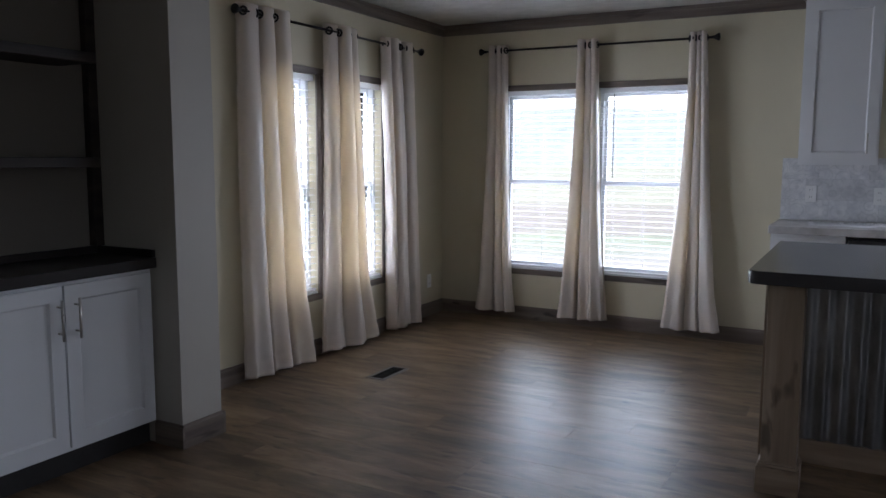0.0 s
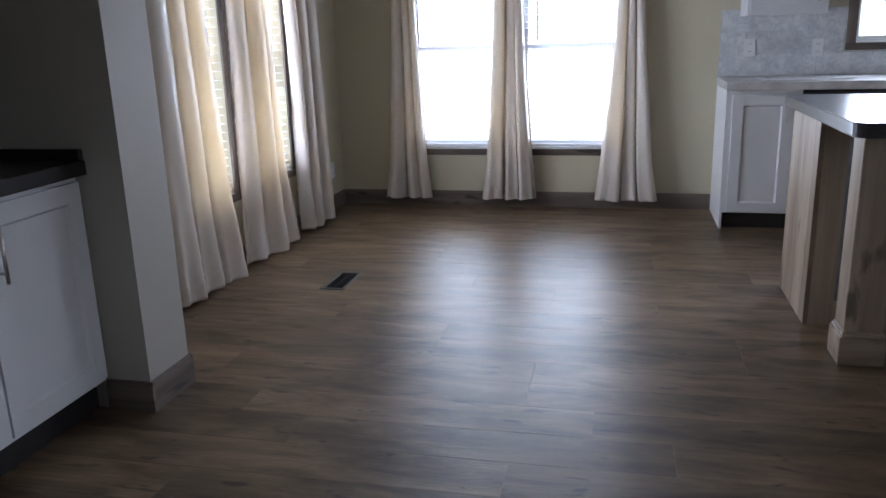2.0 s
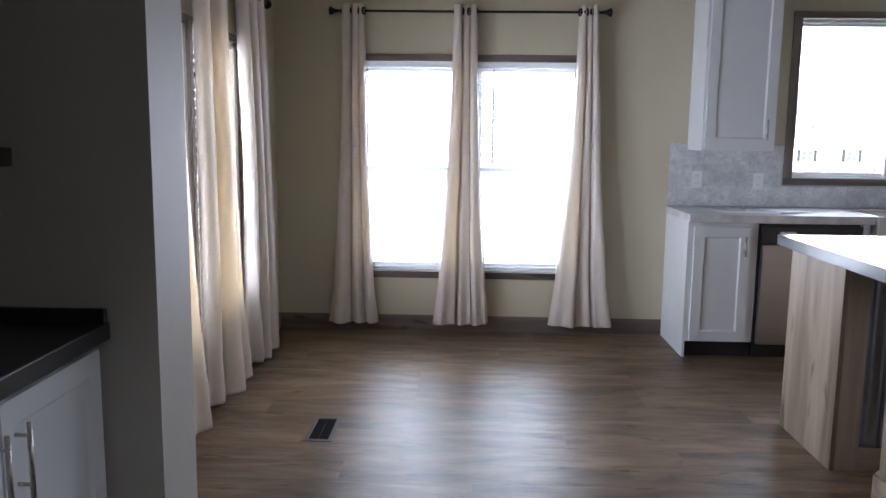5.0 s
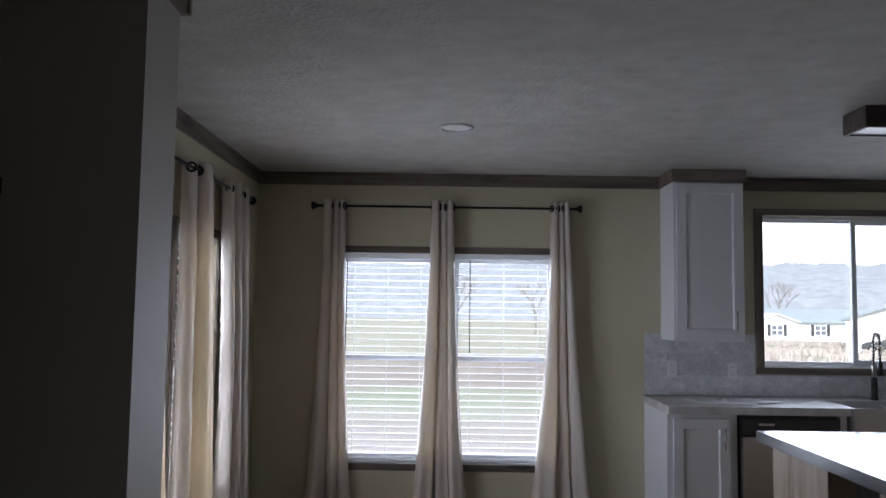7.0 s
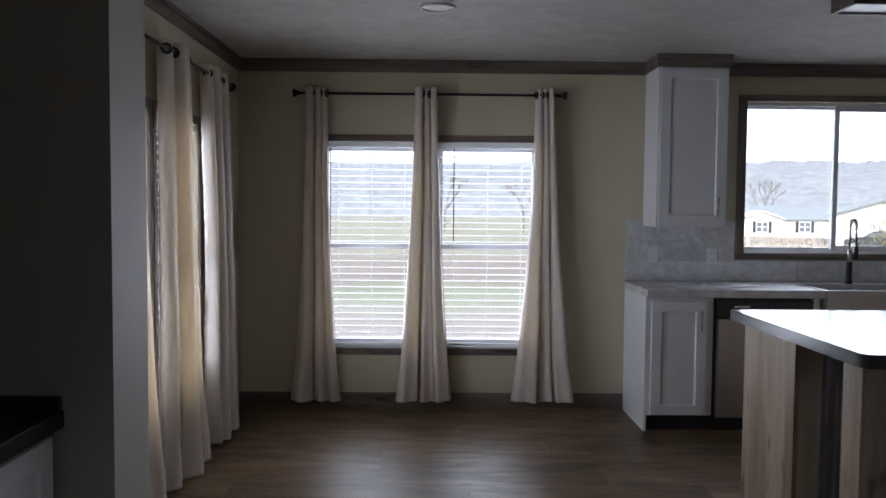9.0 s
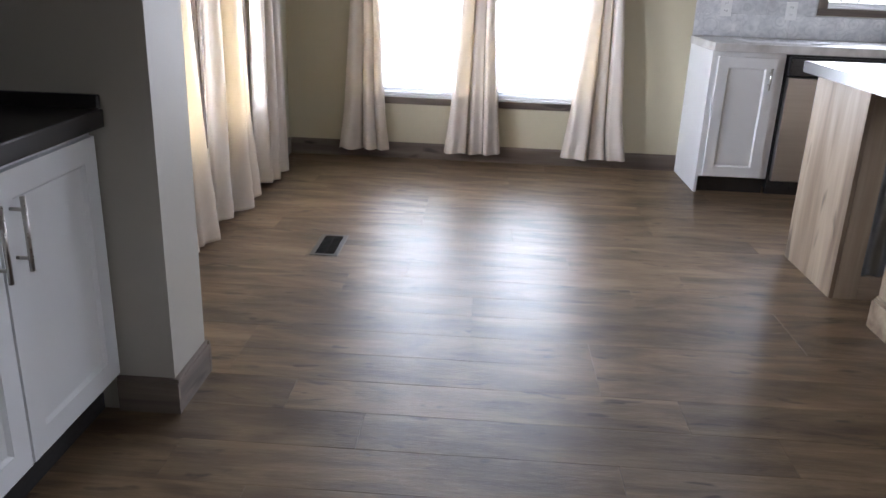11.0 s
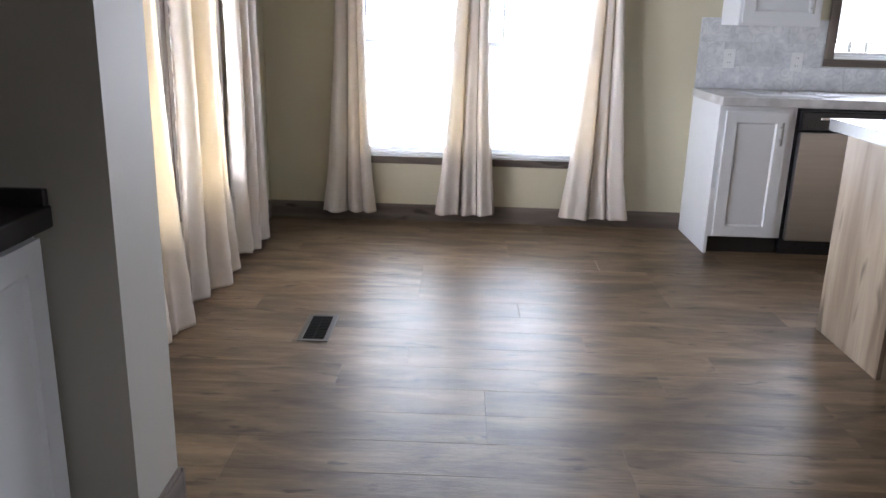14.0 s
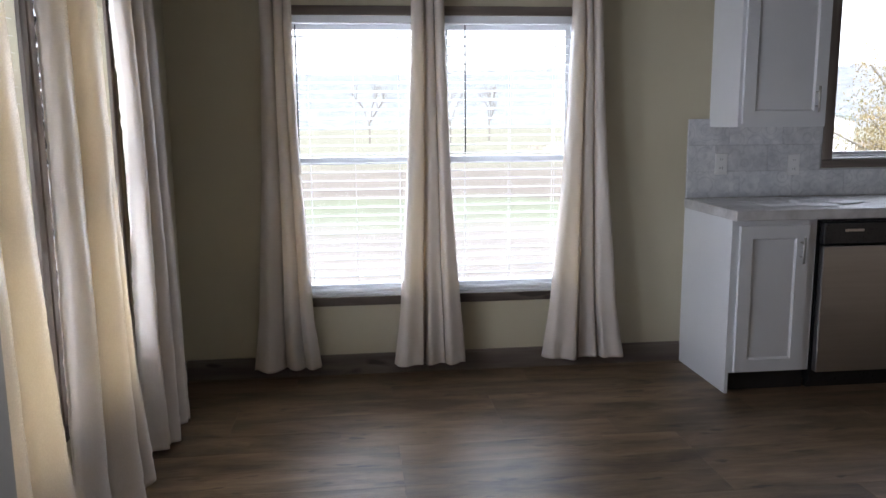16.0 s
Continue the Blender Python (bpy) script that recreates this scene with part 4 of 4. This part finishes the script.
def far_house(x, y, turn, length, depth, eave, rise, label, windows, porch):
    h = thing("house", label, "house", pose(x, y, land(x, y) - 0.1, 0, 0, turn), "neighbouring houses")
    L, D = length / 2, depth / 2
    bm = bmesh.new()
    add_box(bm, -L, L, -D, D, 0, eave)
    for s in (-L, L):
        bm.faces.new([bm.verts.new(p) for p in ((s, -D, eave), (s, D, eave), (s, 0, eave + rise))])
    part("wall", bm, SIDING, h, "white lap siding")
    bm, o = bmesh.new(), 0.35
    for s in (-1, 1):
        e = eave - rise * o / D
        p = [(-L - o, s * (D + o), e), (L + o, s * (D + o), e), (L + o, 0, eave + rise), (-L - o, 0, eave + rise)]
        lo, hi = [bm.verts.new(q) for q in p], [bm.verts.new((q[0], q[1], q[2] + 0.16)) for q in p]
        for q in (lo, hi, [lo[0], lo[1], hi[1], hi[0]], [lo[1], lo[2], hi[2], hi[1]], [lo[3], lo[0], hi[0], hi[3]]):
            bm.faces.new(q)
    part("roof", bm, SHINGLE, h, "grey shingle roof")
    if porch is not None:
        g = bmesh.new()
        w, out = 2.6, 1.1
        add_box(g, porch - w, porch + w, -D - out, -D, 0, eave)
        g.faces.new([g.verts.new(p) for p in ((porch - w, -D - out, eave), (porch + w, -D - out, eave), (porch, -D - out, eave + rise * 0.55))])
        dm = part("dormer_wall", g, SIDING, h)
        g = bmesh.new()
        for s in (-1, 1):
            p = [(porch + s * (w + 0.3), -D - out - 0.3, eave - 0.12), (porch, -D - out - 0.3, eave + rise * 0.55 + 0.05), (porch, -0.4 * D, eave + rise * 0.55 + 0.05), (porch + s * (w + 0.3), -0.6 * D, eave - 0.12)]
            lo, hi = [g.verts.new(q) for q in p], [g.verts.new((q[0], q[1], q[2] + 0.16)) for q in p]
            for q in (lo, hi, [lo[0], lo[1], hi[1], hi[0]]):
                g.faces.new(q)
        part("dormer_roof", g, VINYL, dm)
    for wx, wy in windows:
        wd = part("window", box(wx - 0.75, wx + 0.75, wy - 0.06, wy + 0.02, 0.95, 2.25), VINYL, h)
        for sx in (-0.36, 0.36):
            for sz in (1.3, 1.9):
                part("pane", box(wx + sx - 0.28, wx + sx + 0.28, wy - 0.08, wy - 0.05, sz - 0.25, sz + 0.25), FARGLASS, wd)
        for sx in (-0.98, 0.98):
            part("shutter", box(wx + sx - 0.17, wx + sx + 0.17, wy - 0.09, wy + 0.01, 0.9, 2.3), SHUTTER, h, "dark louvred shutter")
    return h


far_house(49, 96, 0, 20, 8, 2.6, 1.5, "white single-storey house with shuttered windows and grey roof", ((-7.2, -5.16), (-1.4, -4.06), (4.2, -4.06)), -7.2)
far_house(41.0, 63.9, 61, 16, 7.4, 2.75, 1.2, "white single-storey gabled house beyond the field", ((-4, -3.76), (2, -3.76)), None)


def parked_car(x, y, turn):
    """A small dark hatchback: shaped body, glass, four wheels with rims, two lamps."""
    c = thing("car", "dark grey parked car on the straw field", "car", pose(x, y, land(x, y), 0, 0, turn))
    side = [(-2.1, 0.35), (-2.15, 0.75), (-2.0, 0.95), (-1.75, 1.35), (-1.2, 1.48), (0.0, 1.45), (0.75, 1.0), (1.75, 0.88), (2.1, 0.7), (2.12, 0.35)]
    bm = bmesh.new()
    rows = [[bm.verts.new((px, yy * (0.82 if pz > 1.2 else 1.0), pz)) for px, pz in side] for yy in (-0.85, 0.85)]
    bm.faces.new(rows[0])
    bm.faces.new(list(reversed(rows[1])))
    for k in range(len(side)):
        j = (k + 1) % len(side)
        bm.faces.new((rows[0][k], rows[0][j], rows[1][j], rows[1][k]))
    part("body", bm, SHUTTER, c, "dark grey painted body")
    for yy in (-0.86, 0.835):
        part("side_window", box(-1.55, 0.35, yy, yy + 0.025, 1.0, 1.34, 0.01), FARGLASS, c)
    for px in (-1.3, 1.35):
        for yy in (-0.88, 0.68):
            w = part("wheel", rod((px, yy, 0.32), (px, yy + 0.2, 0.32), 0.32, seg=18), TOE, c, "black tyre", True)
            part("rim", rod((px, yy - 0.01, 0.32), (px, yy + 0.21, 0.32), 0.19, seg=14), NICKEL, w, "silver rim")
    for yy in (-0.7, 0.45):
        part("headlight", box(2.06, 2.13, yy, yy + 0.25, 0.62, 0.74, 0.01), VINYL, c, "pale headlight")
    return c


parked_car(36.9, 57.5, 150)
ub = thing("utility_box", "pale green-grey utility cabinet standing in the yard", "utility box", pose(24.2, 32.0, land(24.2, 32.0) - 0.02, 0, 0, 25))
part("cabinet", box(-0.7, 0.7, -0.45, 0.45, 0.08, 1.35, 0.03), VINYL, ub)
part("plinth", box(-0.8, 0.8, -0.55, 0.55, -0.05, 0.08, 0.01), GROUT, ub, "pale concrete plinth")
part("lid", box(-0.74, 0.74, -0.49, 0.49, 1.35, 1.42, 0.02), VINYL, ub)


def bare_tree(x, y, height, seed):
    rnd = random.Random(seed)
    t = thing("tree", "leafless winter tree with forked grey branches", "tree", pose(x, y, land(x, y) - 0.2), "bare trees")
    trunk, crown_bm = tube([(0, 0, 0), (0.1, 0, height * 0.15), (0.05, 0.1, height * 0.35)], 0.14, 8), bmesh.new()
    part("trunk", trunk, BARK, t)

    def limb(bm, p, d, length, r, depth):
        q = p + d * length
        mid = p.lerp(q, 0.5) + Vector((rnd.uniform(-1, 1), rnd.uniform(-1, 1), 0)) * length * 0.06
        b = tube([p, mid, q], r, 5)
        me = bpy.data.meshes.new("tmp")
        b.to_mesh(me)
        b.free()
        bm.from_mesh(me)
        bpy.data.meshes.remove(me)
        if depth:
            for _ in range(3):
                nd = (d + Vector((rnd.uniform(-0.8, 0.8), rnd.uniform(-0.8, 0.8), rnd.uniform(-0.1, 0.6)))).normalized()
                limb(bm, q, nd, length * rnd.uniform(0.55, 0.75), r * 0.6, depth - 1)
    for _ in range(4):
        limb(crown_bm, Vector((0.05, 0.1, height * 0.34)), Vector((rnd.uniform(-0.6, 0.6), rnd.uniform(-0.6, 0.6), 1)).normalized(), height * 0.28, 0.075, 3)
    part("branches", crown_bm, BARK, t)
    return t


for i, (x, y, hg) in enumerate(((44, 112, 10), (52, 114, 9), (38, 118, 8), (22, 120, 9), (14, 105, 8), (3, 110, 9))):
    bare_tree(x, y, hg, i + 3)


def leafy_tree(x, y, height, seed):
    rnd = random.Random(seed)
    t = thing("tree", "small tree with thinning green and orange autumn leaves", "tree", pose(x, y, land(x, y) - 0.1))
    part("trunk", tube([(0, 0, 0), (0.06, 0.03, height * 0.2), (-0.04, 0.02, height * 0.45)], 0.11, 8), BARK, t)
    bm, lv = bmesh.new(), bmesh.new()
    for k in range(16):
        d = Vector((rnd.uniform(-1, 1), rnd.uniform(-1, 1), rnd.uniform(0.2, 1.4))).normalized()
        p0 = Vector((0, 0, height * rnd.uniform(0.12, 0.42)))
        p1 = p0 + d * height * rnd.uniform(0.3, 0.52)
        b = tube([p0, p0.lerp(p1, 0.5) + Vector((0, 0, 0.1)), p1], 0.028, 5)
        me = bpy.data.meshes.new("tmp")
        b.to_mesh(me)
        b.free()
        bm.from_mesh(me)
        bpy.data.meshes.remove(me)
        for _ in range(620):
            c = p0.lerp(p1, rnd.uniform(0.3, 1.08)) + Vector((rnd.gauss(0, 1), rnd.gauss(0, 1), rnd.gauss(0, 1))) * height * 0.055
            q = Euler((rnd.uniform(0, 6.3), rnd.uniform(0, 6.3), rnd.uniform(0, 6.3)))
            s = rnd.uniform(0.025, 0.05)
            corner = [Vector((-s, 0, 0)), Vector((0, -s * 0.5, 0.01)), Vector((s, 0, 0)), Vector((0, s * 0.5, 0.01))]
            for v in corner:
                v.rotate(q)
            lv.faces.new([lv.verts.new(c + v) for v in corner])
    part("branches", bm, BARK, t)
    part("crown", lv, LEAF, t, "loose crown of green and orange leaves")
    return t


leafy_tree(14.4, 13.6, 4.4, 5)

# low dry brush across the field
rnd = random.Random(11)
bm = bmesh.new()
for _ in range(2600):
    x, y = rnd.uniform(18, 75), rnd.uniform(34, 80)
    if noise.noise((x * 0.05, y * 0.12, 4)) < -0.05:
        continue
    z, hgt = land(x, y), rnd.uniform(0.15, 0.5)
    for k in range(6):
        a, w = rnd.uniform(0, math.pi), rnd.uniform(0.03, 0.10)
        x, y = x + rnd.uniform(-0.35, 0.35), y + rnd.uniform(-0.35, 0.35)
        dx, dy = math.cos(a) * w, math.sin(a) * w
        bm.faces.new([bm.verts.new(p) for p in ((x - dx, y - dy, z - 0.05), (x + dx, y + dy, z - 0.05), (x + dx * rnd.uniform(0.2, 1.2), y + dy, z + hgt * rnd.uniform(0.6, 1)), (x - dx * rnd.uniform(0.2, 1.2), y - dy, z + hgt))])
tagged(new("dry_brush", mesh("dry_brush", bm, BRUSH)), "tufts of dry straw-coloured brush in the field", "brush", kind="stuff")

# ---- backsplash tiles ----
splash = setting("backsplash", boxes((2.742, 3.523, -0.008, -0.0005, 0.9285, 1.358), (3.523, EAST - 0.003, -0.008, -0.0005, 0.9285, 1.082)), GROUT, "pale grey patchwork-print tile backsplash")
tile_meshes = {}


def piece(name, w, d, h, material, cache, edge):
    """A bevelled slab with its corner at the origin; alike ones share one mesh."""
    key = (round(w, 3), round(d, 3), round(h, 3))
    if key not in cache:
        bm = bmesh.new()
        lo = [bm.verts.new(p) for p in ((0, 0, 0), (w, 0, 0), (w, d, 0), (0, d, 0))]
        m1 = [bm.verts.new((v.co.x, v.co.y, h - edge)) for v in lo]
        hi = [bm.verts.new((min(max(v.co.x, edge), w - edge), min(max(v.co.y, edge), d - edge), h)) for v in lo]
        for a, b in ((lo, m1), (m1, hi)):
            for k in range(4):
                bm.faces.new((a[k], a[(k + 1) % 4], b[(k + 1) % 4], b[k]))
        bm.faces.new(hi)
        cache[key] = mesh(name, bm, material)
    return new(name, cache[key])


TW, TH = 0.305, 0.1427
for row in range(3):
    z = 0.930 + row * (TH + 0.0015)
    x = 2.743 - (0.0, 0.15, 0.07)[row]
    while x < EAST - 0.02:
        a, b = max(x, 2.743), min(x + TW, EAST - 0.005)
        x += TW + 0.0015
        top = z + TH
        if row > 0 and b > 3.521:
            if a > 3.45:
                continue
            b = 3.521
        if b - a < 0.03:
            continue
        ob = piece("tile", b - a, top - z, 0.005, TILE, tile_meshes, 0.0008)
        ob.parent = splash
        ob.matrix_world = pose(a, -0.008, z, 90, 0, 0)

# ---- floor planks ----
plank_meshes = {}
PW, PL = 0.19, 1.22
rnd = random.Random(4)
row, y = 0, -3.09 + PW * 16
while y > SOUTH:
    d = PW - 0.0006
    y0 = y
    if y0 + d > 0:
        d = -y0 - 0.001
    x = -0.003 - rnd.choice((0.13, 0.38, 0.62, 0.87, 1.05))
    while x < EAST and d > 0.02:
        a, b = max(x, 0.001), min(x + PL - 0.0006, EAST - 0.001)
        x += PL
        if b - a > 0.03:
            ob = piece("plank", b - a, d, 0.003, PLANK, plank_meshes, 0.0004)
            ob.parent = floor
            ob.location = (a, y0, -0.003)
    y -= PW
    row += 1
